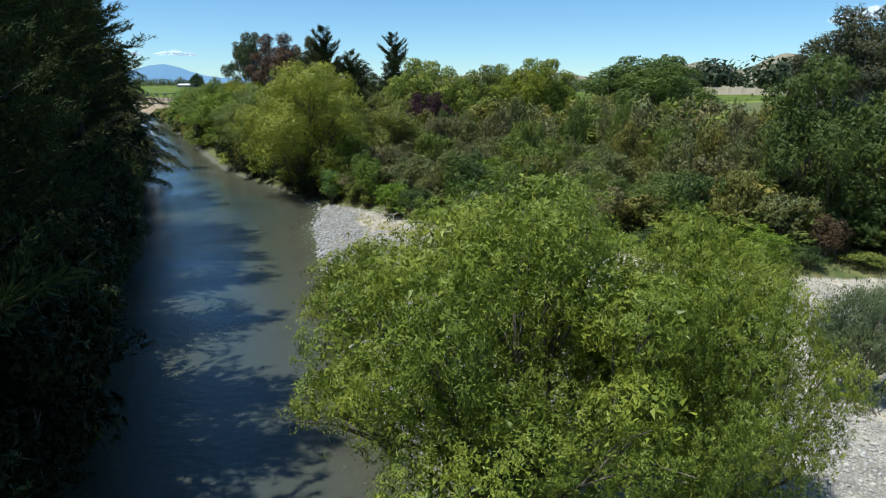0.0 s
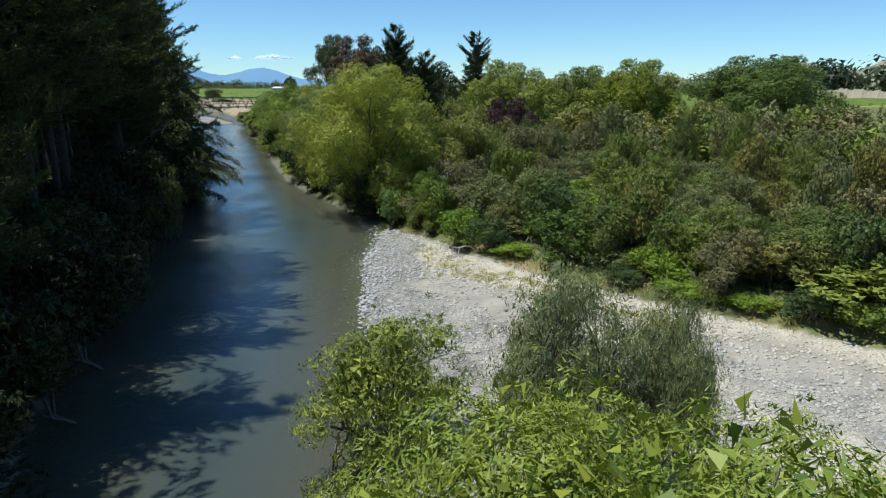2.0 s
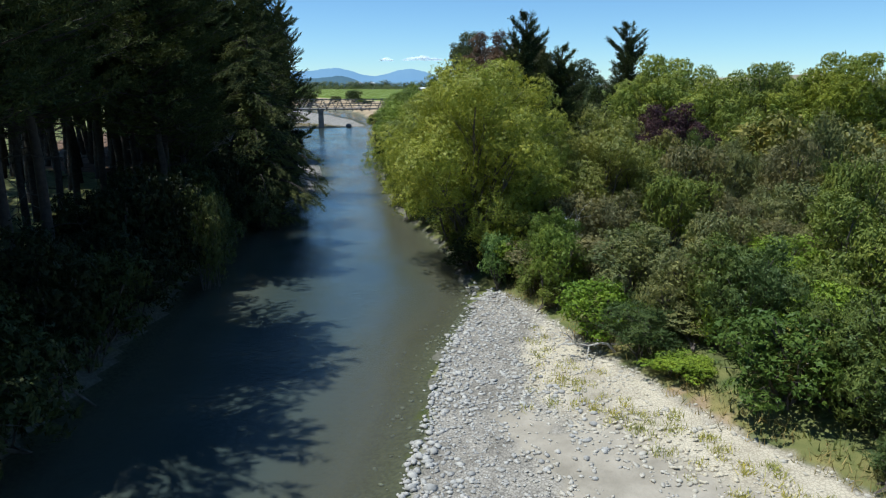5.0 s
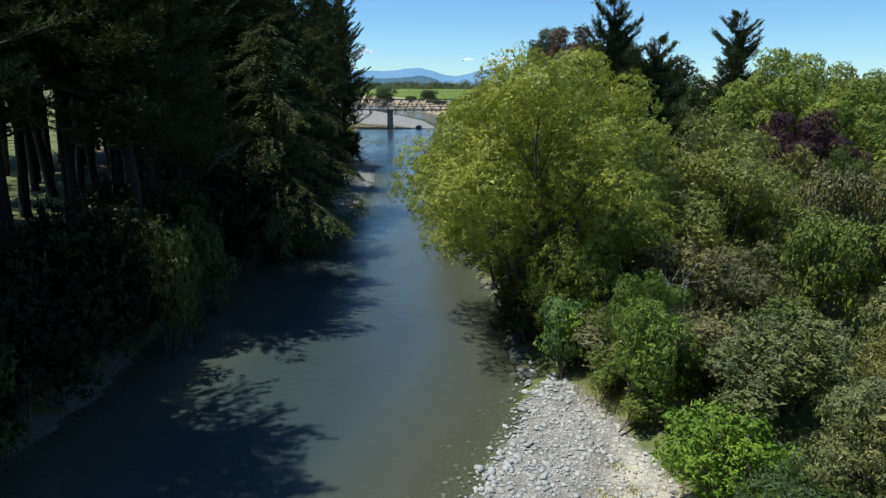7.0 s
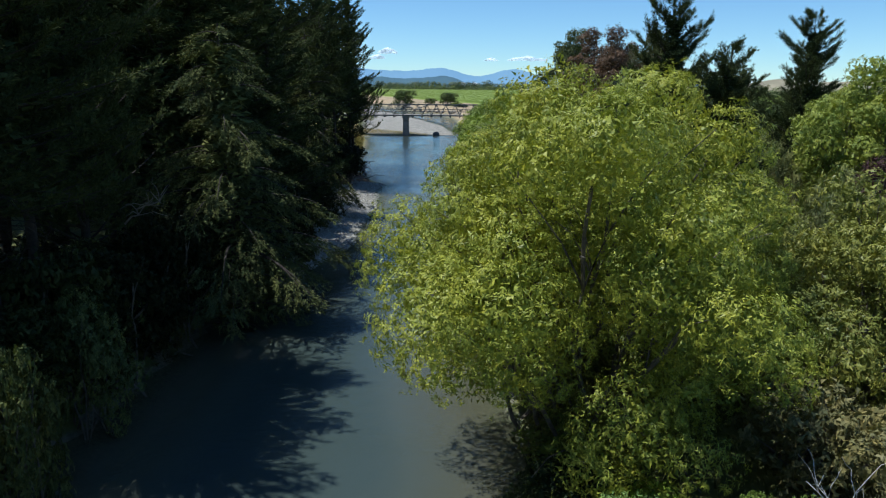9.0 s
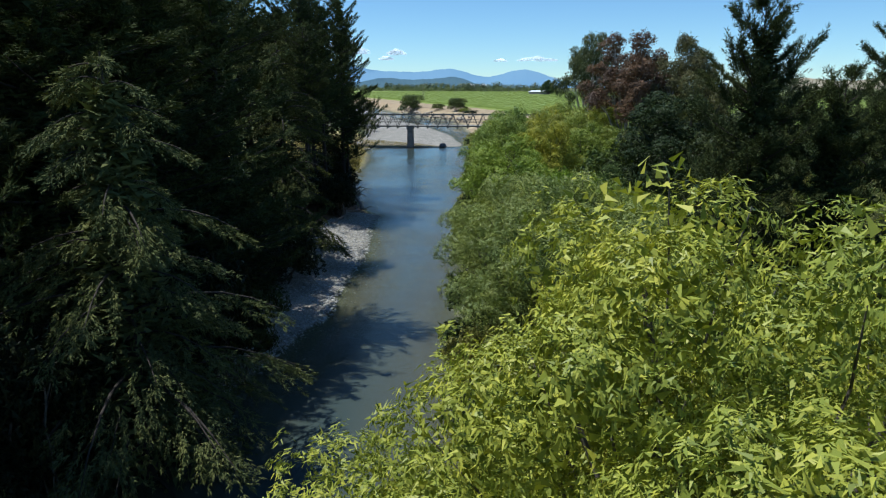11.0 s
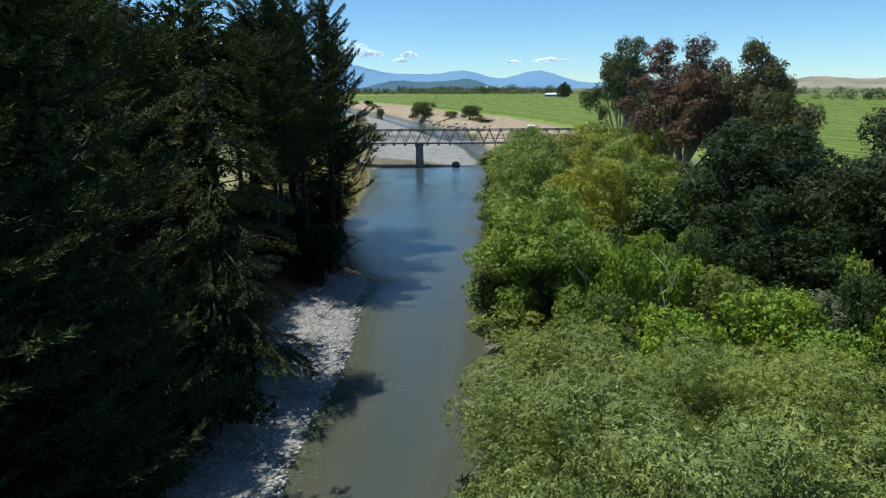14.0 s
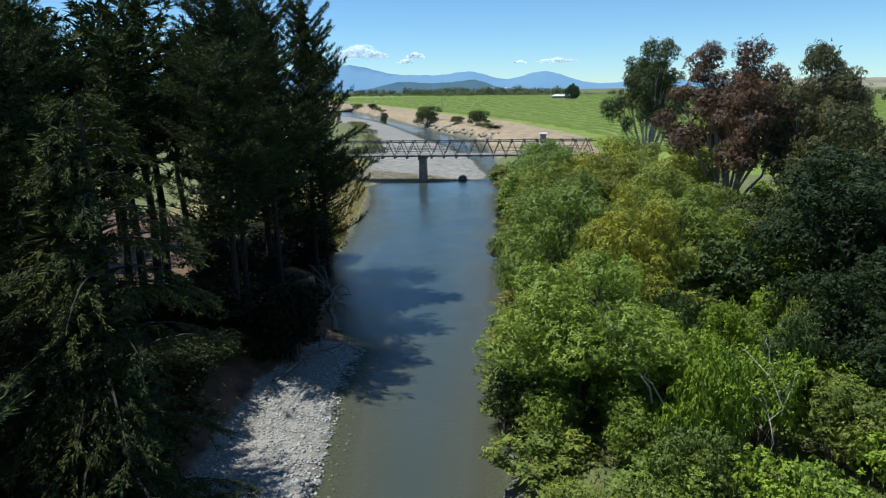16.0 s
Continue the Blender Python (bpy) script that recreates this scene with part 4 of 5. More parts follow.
for x, y in ((-98, 127), (-101, 135), (-91, 120), (-105, 130), (-96, 118), (-84, 119)):
    put("pine_b", "pine_tree", x, y, 25, 5.0, PINE, "tall dark green pine in a plantation", "tree", "pine plantation")
for x, y, h, c in ((-37.8, 78.8, 17.0, (0.1, 0.12, 0.05)), (-56.2, 105.8, 19.4, CEDAR)):
    put("cedar", "cedar_tree", x, y, h, 6.3 if y > 100 else 5.8, c, "grey-green cedar with drooping branch tips")

rng = random.Random(14)
s = 16.0
while s < arc[-1] + 14:
    x, y = float(np.interp(s, arc, bank[:, 0])), float(np.interp(s, arc, bank[:, 1]))
    x2, y2 = float(np.interp(s + 3, arc, bank[:, 0])), float(np.interp(s + 3, arc, bank[:, 1]))
    l = math.hypot(x2 - x, y2 - y) or 1.0
    nxv, nyv = -(y2 - y) / l, (x2 - x) / l
    push = 5.0 if 88 < y < 104 else 8.0 if 104 <= y < 128 else (4.5 if y >= 128 else 0.0)
    # leaf tints darkened, most to near black: the pines' shade put into the colour
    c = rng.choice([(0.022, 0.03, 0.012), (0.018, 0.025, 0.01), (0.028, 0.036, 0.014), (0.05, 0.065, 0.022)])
    off = push + rng.uniform(0.1, 1.2)
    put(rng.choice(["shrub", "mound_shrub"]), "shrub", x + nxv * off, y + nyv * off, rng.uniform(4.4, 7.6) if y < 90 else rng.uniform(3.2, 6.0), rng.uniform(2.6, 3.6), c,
        "leafy shrub below tall pines, colour darkened for shade", "shrub", "shrubs under the pines")
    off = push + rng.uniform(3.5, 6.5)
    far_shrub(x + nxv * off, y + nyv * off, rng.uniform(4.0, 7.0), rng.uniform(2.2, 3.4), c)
    s += rng.uniform(2.4, 3.4)

for x, y, h, r, c in ((-29.6, 61.6, 6.2, 1.7, (0.11, 0.13, 0.045)), (-37.8, 69.6, 6.4, 2.2, (0.17, 0.2, 0.07)), (-33.2, 66.4, 5.6, 1.8, (0.13, 0.16, 0.06)), (-39.6, 75.8, 5.0, 1.6, (0.12, 0.14, 0.08))):
    put("shrub", "shrub", x, y, h, r, c, "sunlit olive-green shrub at the forest's edge", "shrub", "shrubs under the pines")

# the farther shrubs, which nobody could count, in one piece with their own tints
fv, ff = KINDS["far_shrub"]()[1][0]
allv, tints = [], []
for x, y, z, r, h, a, c in far:
    m = fv * np.array([r / 2.8, r / 2.8, h / 5.0])
    ca, sa = math.cos(a), math.sin(a)
    allv.append(np.stack([m[:, 0] * ca - m[:, 1] * sa + x, m[:, 0] * sa + m[:, 1] * ca + y, m[:, 2] + z], -1))
    tints.append(np.tile(np.array([*c, 1.0], np.float32), (len(fv), 1)))
allv = np.concatenate(allv)
me = mesh_of("thicket", allv, np.arange(len(allv)).reshape(-1, 3), LEAF_TINT)
me.attributes.new("tint", "FLOAT_COLOR", "POINT").data.foreach_set("color", np.concatenate(tints).ravel())
tagged(new("thicket", me), "dense mixed green thicket behind the river bank", "thicket", kind="stuff")

# ---- bridge ----
def box(bm, m, sx, sy, sz):
    bmesh.ops.create_cube(bm, size=1, matrix=m @ Matrix.Diagonal((sx, sy, sz, 1)))


def bm_part(name, bm, mat, parent, label=""):
    me = bpy.data.meshes.new(name)
    bm.to_mesh(me)
    bm.free()
    me.materials.append(mat)
    return part(name, me, parent, label)


bridge = new("truss_bridge")
bx = Vector((0.885, 0.466, 0)).normalized()
bridge.matrix_basis = Matrix.Translation((-111, 211, 0)) @ Matrix.Rotation(math.atan2(bx.y, bx.x), 4, "Z")
tagged(bridge, "weathered steel truss road bridge on a concrete pier", "bridge")
LENGTH0, LENGTH1, DECK, TRUSS = -24.0, 36.0, 5.6, 2.9
bm = bmesh.new()
box(bm, Matrix.Translation(((LENGTH0 + LENGTH1) / 2, 0, DECK)), LENGTH1 - LENGTH0, 4.2, 0.35)
bm_part("deck", bm, TIMBER, bridge)
for y in (-2.2, 2.2):
    for z, name in ((DECK, "bottom_chord"), (DECK + TRUSS, "top_chord")):
        bm = bmesh.new()
        box(bm, Matrix.Translation(((LENGTH0 + LENGTH1) / 2, y, z)), LENGTH1 - LENGTH0, 0.16, 0.2)
        bm_part(name, bm, STEEL, bridge)
    n = int((LENGTH1 - LENGTH0) / 2.6)
    for i in range(n):
        for a, c in (((i, 0), (i + 0.5, 1)), ((i + 0.5, 1), (i + 1, 0))):
            p0 = Vector((LENGTH0 + a[0] * 2.6, y, DECK + a[1] * TRUSS))
            p1 = Vector((LENGTH0 + c[0] * 2.6, y, DECK + c[1] * TRUSS))
            bm = bmesh.new()
            box(bm, look((p0 + p1) / 2, p1), 0.13, 0.13, (p1 - p0).length)
            bm_part("diagonal", bm, STEEL, bridge)
for y in (-2.2, 2.2):
    for i in range(int((LENGTH1 - LENGTH0) / 2.6)):
        bm = bmesh.new()
        box(bm, Matrix.Translation((LENGTH0 + (i + 0.5) * 2.6, y, DECK + TRUSS)), 0.4, 0.24, 0.42)
        bm_part("gusset", bm, STEEL, bridge)
    for z in (1.0, 1.6):
        bm = bmesh.new()
        box(bm, Matrix.Translation(((LENGTH0 + LENGTH1) / 2, y * 0.9, DECK + z)), LENGTH1 - LENGTH0, 0.07, 0.09)
        bm_part("hand_rail", bm, STEEL, bridge)
for i in range(int((LENGTH1 - LENGTH0) / 2.6) + 1):
    bm = bmesh.new()
    box(bm, Matrix.Translation((LENGTH0 + i * 2.6, 0, DECK - 0.34)), 0.3, 5.2, 0.38)
    bm_part("transom", bm, STEEL, bridge)
for px in (0, 22):
    bm = bmesh.new()
    box(bm, Matrix.Translation((px, 0, 1.7)), 1.3, 4.2, 6.4)
    for v in bm.verts:
        if v.co.z < 0:
            v.co.x += (v.co.x - px) * 0.25
    bmesh.ops.bevel(bm, geom=bm.edges[:], offset=0.12, segments=2, affect="EDGES")
    pier = bm_part("pier", bm, CONCRETE, bridge)
    bm = bmesh.new()
    box(bm, Matrix.Translation((px, 0, 5.05)), 1.7, 4.9, 0.5)
    bm_part("pier_cap", bm, CONCRETE, pier)

# ---- distance ----
def ridge(name, dist, az0, az1, prof, mat, label, deep=0.1, category="mountains"):
    """A range of hills: a slope at a distance, its crest given by a profile over the bearing."""
    n, rows = 420, 26
    az = np.linspace(az0, az1, n)
    top = prof(az)
    top = top + (top * 0.018 + 0.6) * (np.sin(az * 5.1) + 0.6 * np.sin(az * 11.7 + 1) + 0.35 * np.sin(az * 23 + 2)) * 0.5
    v = []
    for k in range(rows):
        f = k / (rows - 1)
        rr = dist * (1 + deep * f)
        zz = -4 + (top + 4) * f ** 0.85
        a = np.radians(az)
        v.append(np.stack([-rr * np.sin(a), 60 + rr * np.cos(a), zz], -1))
    v = np.concatenate(v)
    i = np.arange(n * rows).reshape(rows, n)
    f = np.stack([i[:-1, :-1], i[1:, :-1], i[1:, 1:], i[:-1, 1:]], -1).reshape(-1, 4)
    return tagged(new(name, mesh_of(name, v, f, mat, True)), label, category, kind="structure")


def hump(a, c, w, h):
    return h * np.exp(-((a - c) / w) ** 2)


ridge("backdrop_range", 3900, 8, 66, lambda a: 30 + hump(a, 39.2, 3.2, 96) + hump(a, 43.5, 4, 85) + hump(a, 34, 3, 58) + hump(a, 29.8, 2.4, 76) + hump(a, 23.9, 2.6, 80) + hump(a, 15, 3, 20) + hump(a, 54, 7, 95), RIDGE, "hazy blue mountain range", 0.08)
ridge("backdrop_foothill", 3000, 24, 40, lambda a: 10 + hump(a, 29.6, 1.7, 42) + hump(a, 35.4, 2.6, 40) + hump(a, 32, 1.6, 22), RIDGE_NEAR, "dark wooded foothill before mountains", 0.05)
ridge("backdrop_hills", 2300, -52, 14, lambda a: 6 + hump(a, -2, 3, 26) + hump(a, 3.5, 3, 34) + hump(a, -8, 4, 40) + hump(a, -19.5, 3, 74) + hump(a, -25.6, 2.6, 92) + hump(a, -30, 3, 60) + hump(a, -42, 6, 80), HILL, "dry brown hills with scattered scrub", 0.12, "hills")

ridge("backdrop_terrace", 380, -34, -15, lambda a: 3 + hump(a, -24, 7, 6.6), HILL, "low dry grassy terrace beyond a thicket", 0.06, "hills")

# ---- far woods: clumps of leaves along the edge of the fields ----
def far_woods(name, lines, seed, label):
    rg = np.random.default_rng(seed)
    vs, ts = [], []
    for (x0, y0, x1, y1, n, h0, h1, c) in lines:
        for _ in range(n):
            t = rg.uniform()
            x, y = x0 + (x1 - x0) * t + rg.normal(0, 6), y0 + (y1 - y0) * t + rg.normal(0, 14)
            h, r = h0 + (h1 - h0) * rg.uniform() ** 1.6, rg.uniform(0.3, 0.8) * h1
            k = 150
            d = unit(rg.normal(size=(k, 3)))
            p = np.array([x, y, ground_z(x, y) + h * 0.5]) + d * np.array([r, r, h * 0.52]) * rg.uniform(0.6, 1.05, (k, 1))
            v, _f = leaf_quads(p, unit(np.cross(d, rg.normal(size=(k, 3)))), h * 0.13, h * 0.11, rg, d)
            vs.append(v)
            ts.append(np.tile(np.array([*(np.array(c) * rg.uniform(0.7, 1.25)), 1.0], np.float32), (len(v), 1)))
    vs = np.concatenate(vs)
    me = mesh_of(name, vs, np.arange(len(vs)).reshape(-1, 3), LEAF_TINT)
    me.attributes.new("tint", "FLOAT_COLOR", "POINT").data.foreach_set("color", np.concatenate(ts).ravel())
    return tagged(new(name, me), label, "woods", kind="stuff")


# leaf tints paled and greyed, so distance haze sits in the colour
HAZE_GREEN, HAZE_DARK = (0.15, 0.18, 0.09), (0.12, 0.15, 0.1)
far_woods("far_woods", [(-1650, 1500, -500, 1290, 230, 7, 16, HAZE_DARK), (-1500, 1350, -520, 1180, 230, 4, 11, HAZE_GREEN), (-520, 1210, 60, 1120, 110, 5, 12, HAZE_GREEN),
                        (-900, 1320, -500, 1240, 40, 14, 20, HAZE_DARK), (60, 560, 420, 420, 70, 9, 17, HAZE_DARK), (140, 330, 260, 180, 40, 9, 16, HAZE_DARK), (-60, 760, 260, 640, 60, 6, 12, HAZE_GREEN), (130, 470, 260, 420, 46, 18, 27, (0.06, 0.08, 0.045))], 31,
          "far belt of dark green trees beyond fields")

# ---- rows of vines over the field ----
rg = np.random.default_rng(41)
fa, fb = np.array([-0.86, 0.51]), np.array([0.51, 0.86])
rows_v, rows_f, at = [], [], 0
for k in range(0, 150):
    o = np.array([-60.0, 250.0]) + fb * (k * 4.2 + 8)
    t = np.arange(-300, 1000, 7.0)
    px, py = o[0] + fa[0] * t, o[1] + fa[1] * t
    inside = signed(px, py, FIELD) < -7
    if inside.sum() < 3:
        continue
    px, py = px[inside], py[inside]
    z = height(px, py)
    hh = rg.uniform(0.9, 1.4, len(px))
    w = rg.uniform(0.6, 0.9, len(px))
    line = np.stack([np.stack([px - fb[0] * w, py - fb[1] * w, z], -1), np.stack([px - fb[0] * w * 0.8, py - fb[1] * w * 0.8, z + hh], -1),
                     np.stack([px + fb[0] * w * 0.8, py + fb[1] * w * 0.8, z + hh], -1), np.stack([px + fb[0] * w, py + fb[1] * w, z], -1)], 1)
    n = len(px)
    i = np.arange(n - 1)[:, None] * 4
    j = np.arange(3)[None]
    f = np.stack([i + j, i + j + 1, i + 5 + j, i + 4 + j], -1).reshape(-1, 4)
    rows_v.append(line.reshape(-1, 3))
    rows_f.append(f + at)
    at += 4 * n
VINE = plain("vine_row", (0.16, 0.22, 0.033), (0.22, 0.275, 0.05), 0.25, 0.8)
tagged(new("vine_rows", mesh_of("vine_rows", np.concatenate(rows_v), np.concatenate(rows_f), VINE)), "long green rows of vines across a field", "vineyard", kind="stuff")

# ---- bushes on the far bank, and the dry grass before the bridge ----
for x, y, h, r, c in ((-217, 374, 10.5, 6.5, (0.09, 0.12, 0.04)), (-168, 338, 10, 5, (0.09, 0.12, 0.04)), (-158, 327, 6, 3, MID), (-187, 352, 7, 4, (0.12, 0.14, 0.05)), (-365, 520, 8, 5, DARK), (-352, 508, 6, 4, MID), (-282, 424, 5, 3, (0.1, 0.12, 0.05)),
                      (-150, 318, 5.5, 3, DARK), (-420, 568, 7, 6, MID), (-330, 486, 5, 4, OLIVE)):
    put("mound_shrub", "bush", x, y, h, r, c, "rounded dark green bush on the far bank", "bush", "bushes on the far bank")
for x, y, h, r in ((-215, 322, 3, 5), (-228, 334, 3, 5), (-205, 306, 3.4, 5), (-190, 292, 3, 4.5), (-176, 276, 3.5, 4.5), (-165, 262, 4, 4), (-152, 246, 4, 4), (-143, 230, 4.5, 4), (-240, 350, 3, 6), (-262, 372, 3, 6)):
    put("shrub", "shrub", x, y, h, r, (0.22, 0.22, 0.08), "dry yellow-green scrub behind a gravel bar", "shrub", "scrub beside the far gravel bar")
for x, y, h, r in ((-112, 172, 4.6, 2.6), (-104, 166, 4.2, 2.8), (-98, 160, 4.4, 3), (-92, 157, 4.6, 3), (-118, 186, 4.4, 2.6), (-126, 204, 4.6, 2.8), (-84, 150, 5.5, 3.4), (-90, 149, 6, 3.6)):
    put("shrub", "shrub", x, y, h, r, (0.24, 0.21, 0.06), "dry yellow-green scrub on a grassy bank", "shrub", "scrub before the bridge")

# ---- clouds ----
def cloud(x, y, z, w, h, seed):
    rg = np.random.default_rng(seed)
    ico = bmesh.new()
    bmesh.ops.create_icosphere(ico, subdivisions=2, radius=1)
    base_v = np.array([v.co[:] for v in ico.verts])
    base_f = np.array([[v.index for v in f.verts] for f in ico.faces])
    ico.free()
    pieces = []
    for _ in range(60):
        t = rg.uniform(-1, 1)
        r = h * rg.uniform(0.14, 0.5) * (1 - 0.6 * abs(t))
        lump = 1 + 0.18 * np.sin(base_v[:, :1] * 5 + rg.uniform(0, 6)) * np.cos(base_v[:, 1:2] * 4 + rg.uniform(0, 6))
        pieces.append((base_v * lump * [r * 1.7, r, r * 0.8] + [t * w / 2, rg.normal(0, h * 0.3), r * 0.5 + rg.uniform(0, h * 0.3) * (1 - abs(t))], base_f))
    v, f = gather(pieces)
    a = math.atan2(y, x) - math.pi / 2
    v = np.stack([v[:, 0] * math.cos(a) - v[:, 1] * math.sin(a) + x, v[:, 0] * math.sin(a) + v[:, 1] * math.cos(a) + y, v[:, 2] + z], -1)
    return tagged(new("cloud", mesh_of("cloud", v, f, CLOUD, True)), "small white fair-weather cloud over distant mountains", "cloud", kind="structure")


def bearing(az, dist):
    return -dist * math.sin(math.radians(az)), 60 + dist * math.cos(math.radians(az))


for az, z, w, h, seed in ((22.8, 162, 240, 42, 1), (25.8, 160, 80, 26, 2), (38.8, 205, 300, 95, 3), (34.4, 200, 110, 42, 4), (35.2, 170, 90, 34, 5), (-30.5, 320, 330, 100, 6)):
    cloud(*bearing(az, 4250), z, w, h, seed)

# ---- stones ----
def stone_shapes(n, seed):
    """Vertices of n different worn stones about 1 across."""
    rg = np.random.default_rng(seed)
    ico = bmesh.new()
    bmesh.ops.create_icosphere(ico, subdivisions=1, radius=0.5)
    v0 = np.array([v.co[:] for v in ico.verts])
    f0 = np.array([[v.index for v in f.verts] for f in ico.faces])
    ico.free()
    out = []
    for _ in range(n):
        v = v0 * rg.uniform(0.72, 1.2, (len(v0), 1)) * [rg.uniform(0.9, 1.4), rg.uniform(0.65, 1.0), rg.uniform(0.35, 0.6)]
        out.append(v)
    return out, f0


def stone_bed(name, poly, count, lo, hi, seed, label, wet=False):
    """Stones scattered over a bar, joined; the largest of the nearest are objects of their own."""
    rg = np.random.default_rng(seed)
    p = np.asarray(poly)
    x = rg.uniform(p[:, 0].min() - 2, p[:, 0].max() + 2, count * 8)
    y = rg.uniform(p[:, 1].min() - 2, p[:, 1].max() + 2, count * 8)
    d, dr = signed(x, y, poly), signed(x, y, RIVER)
    ok = (d < 0.3) & (dr > -0.3) if not wet else (dr < 0.2) & (dr > -3.0 * rg.uniform(0, 1, len(x)) ** 2) & (d < 3.5)
    x, y, d, dr = x[ok], y[ok], d[ok], dr[ok]
    dusty = smooth(3.0, 1.0, np.abs(d + 3.2)) * smooth(4, 7, dr) * 0.3 + 0.82 * smooth(0.5, -0.5, signed(x, y, SAND_PATCH) + 0.4 * wave(x, y, 1.1)) + 0.8 * smooth(0.5, -0.3, signed(x, y, EARTH_PATCH))
    few = rg.random(len(x)) > (0 if wet else dusty)
    x, y, dr = x[few][:count], y[few][:count], dr[few][:count]
    fine = np.maximum(smooth(0.8, -0.6, signed(x, y, FINE_BED) + 0.6 * wave(x, y, 0.8)), smooth(0.8, -0.6, signed(x, y, FINE_BED_B) + 0.8 * wave(x, y, 0.7)))
    size = (lo + (hi - lo) * rg.beta(1.3, 3.2, len(x))) * (1 - 0.14 * fine) * (1 + 0.5 * smooth(2.6, 0.2, dr) * (rg.random(len(x)) < 0.5)) * (0.85 + 0.3 * wave(x, y, 0.6, 3.0))
    z = height(x, y)
    shapes, f0 = stone_shapes(12, seed + 1)
    turn = rg.uniform(0, 6.28, len(x))
    tilt = rg.normal(0, 0.18, (len(x), 2))
    return x, y, z, size, turn, tilt, shapes, f0, rg.integers(0, 12, len(x)), label, name


def join_stones(data, skip=()):
    x, y, z, size, turn, tilt, shapes, f0, pick, label, name = data
    use = np.ones(len(x), bool)
    use[list(skip)] = False
    vs, fs, at = [], [], 0
    for k in range(12):
        m = np.nonzero(use & (pick == k))[0]
        v = shapes[k][None] * size[m][:, None, None]
        ca, sa = np.cos(turn[m])[:, None], np.sin(turn[m])[:, None]
        vx, vy = v[..., 0] * ca - v[..., 1] * sa, v[..., 0] * sa + v[..., 1] * ca
        vz = v[..., 2] + vx * tilt[m][:, :1] + vy * tilt[m][:, 1:]
        v = np.stack([vx + x[m][:, None], vy + y[m][:, None], vz + (z[m] + size[m] * 0.08)[:, None]], -1).reshape(-1, 3)
        f = (f0[None] + (np.arange(len(m)) * len(shapes[k]))[:, None, None]).reshape(-1, 3)
        vs.append(v)
        fs.append(f + at)
        at += len(v)
    v = np.concatenate(vs)
    ob = new(name, mesh_of(name, v, np.concatenate(fs), STONE, True))
    ob.data.attributes.new("pale", "FLOAT", "POINT").data.foreach_set("value", pale_at(v[:, 0], v[:, 1]).astype(np.float32))
    return tagged(ob, label, "stones", kind="stuff")


bar_front = [(-4, 24), (-8, 44), (-12.5, 62), (-12, 67), (-9.5, 64.5), (-4, 57.6), (1, 52), (8, 47), (20, 40), (28, 38), (28, 14), (4, 20)]
data = stone_bed("gravel_stones", bar_front, 27000, 0.08, 0.44, 51, "pale grey rounded river stones on the bar")
x, y, size = data[0], data[1], data[3]
near = np.nonzero((signed(x, y, RIVER) < 7) & (y > 42) & (y < 60))[0]
big = near[np.argsort(-size[near])[:260]]
join_stones(data, big)
stone_meshes = [mesh_of("stone", v, data[7], STONE_ONE, True) for v in data[6]]
for k in big:
    ob = new("stone", stone_meshes[data[8][k]])
    ob.parent = ground
    ob.matrix_basis = Matrix.Translation((x[k], y[k], data[2][k] + size[k] * 0.08)) @ Matrix.Rotation(data[4][k], 4, "Z") @ Matrix.Diagonal((size[k],) * 3 + (1,))
join_stones(stone_bed("shallow_stones", bar_front, 1800, 0.1, 0.4, 53, "wet stones in the shallows", wet=True))
join_stones(stone_bed("gravel_stones", LEFT_BAR, 7000, 0.08, 0.36, 54, "pale grey rounded river stones on a shaded bar"))
join_stones(stone_bed("shallow_stones", LEFT_BAR, 900, 0.1, 0.35, 55, "wet stones in the shallows", wet=True))

# ---- weeds on the bar ----
rg = np.random.default_rng(61)
pts = []
for _ in range(130):
    cx = rg.uniform(-8, 8)
    cy = float(np.interp(cx, PALE_BAND[:, 0], PALE_BAND[:, 1])) + rg.normal(0, 1.2)
    if signed(np.array([cx]), np.array([cy]), bar_front)[0] > -0.6 or signed(np.array([cx]), np.array([cy]), RIVER)[0] < 3:
        continue
    n = int(rg.uniform(12, 40))
    a = rg.normal(0, 0.16, (n, 2))
    pts.append(np.stack([cx + a[:, 0], cy + a[:, 1], np.full(n, ground_z(cx, cy))], -1))
pts = np.concatenate(pts)
weeds = new("weeds", mesh_of("weeds", *leaf_quads(pts, rg.normal(0, 0.45, pts.shape) + [0, 0, 1], 0.26, 0.03, rg), LEAF))
weeds.color = (0.42, 0.42, 0.12, 1)
tagged(weeds, "yellow-green weed tufts between the stones", "weeds", kind="stuff")

# dry grass along the thicket's edge and on the bank before the bridge
gx2, gy2 = rg.uniform(-130, 32, 900000), rg.uniform(36, 216, 900000)
bd = signed(gx2, gy2, BAR)
dl = signed(gx2, gy2, RIVER)
ok = ((bd > -0.2) & (bd < 1.6) & (dl > 2) & (gy2 < 68) & (wave(gx2, gy2, 0.5, 2.2) > -0.1)) | (side_left(gx2, gy2) & (gy2 > 143) & (dl > 0.4) & (dl < 20))
gx2, gy2 = gx2[ok][:110000], gy2[ok][:110000]
gp = np.stack([gx2, gy2, height(gx2, gy2)], -1)
grass_ob = new("dry_grass", mesh_of("dry_grass", *leaf_quads(gp, rg.normal(0, 0.5, gp.shape) + [0, 0, 1], 0.5, 0.035, rg), LEAF))
grass_ob.color = (0.36, 0.3, 0.13, 1)
tagged(grass_ob, "dry yellow grass along the bank", "grass", kind="stuff")


# ---- dead branches and driftwood ----
DEAD = plain("dead_wood", (0.34, 0.31, 0.27), (0.58, 0.55, 0.5), 4, 0.8)
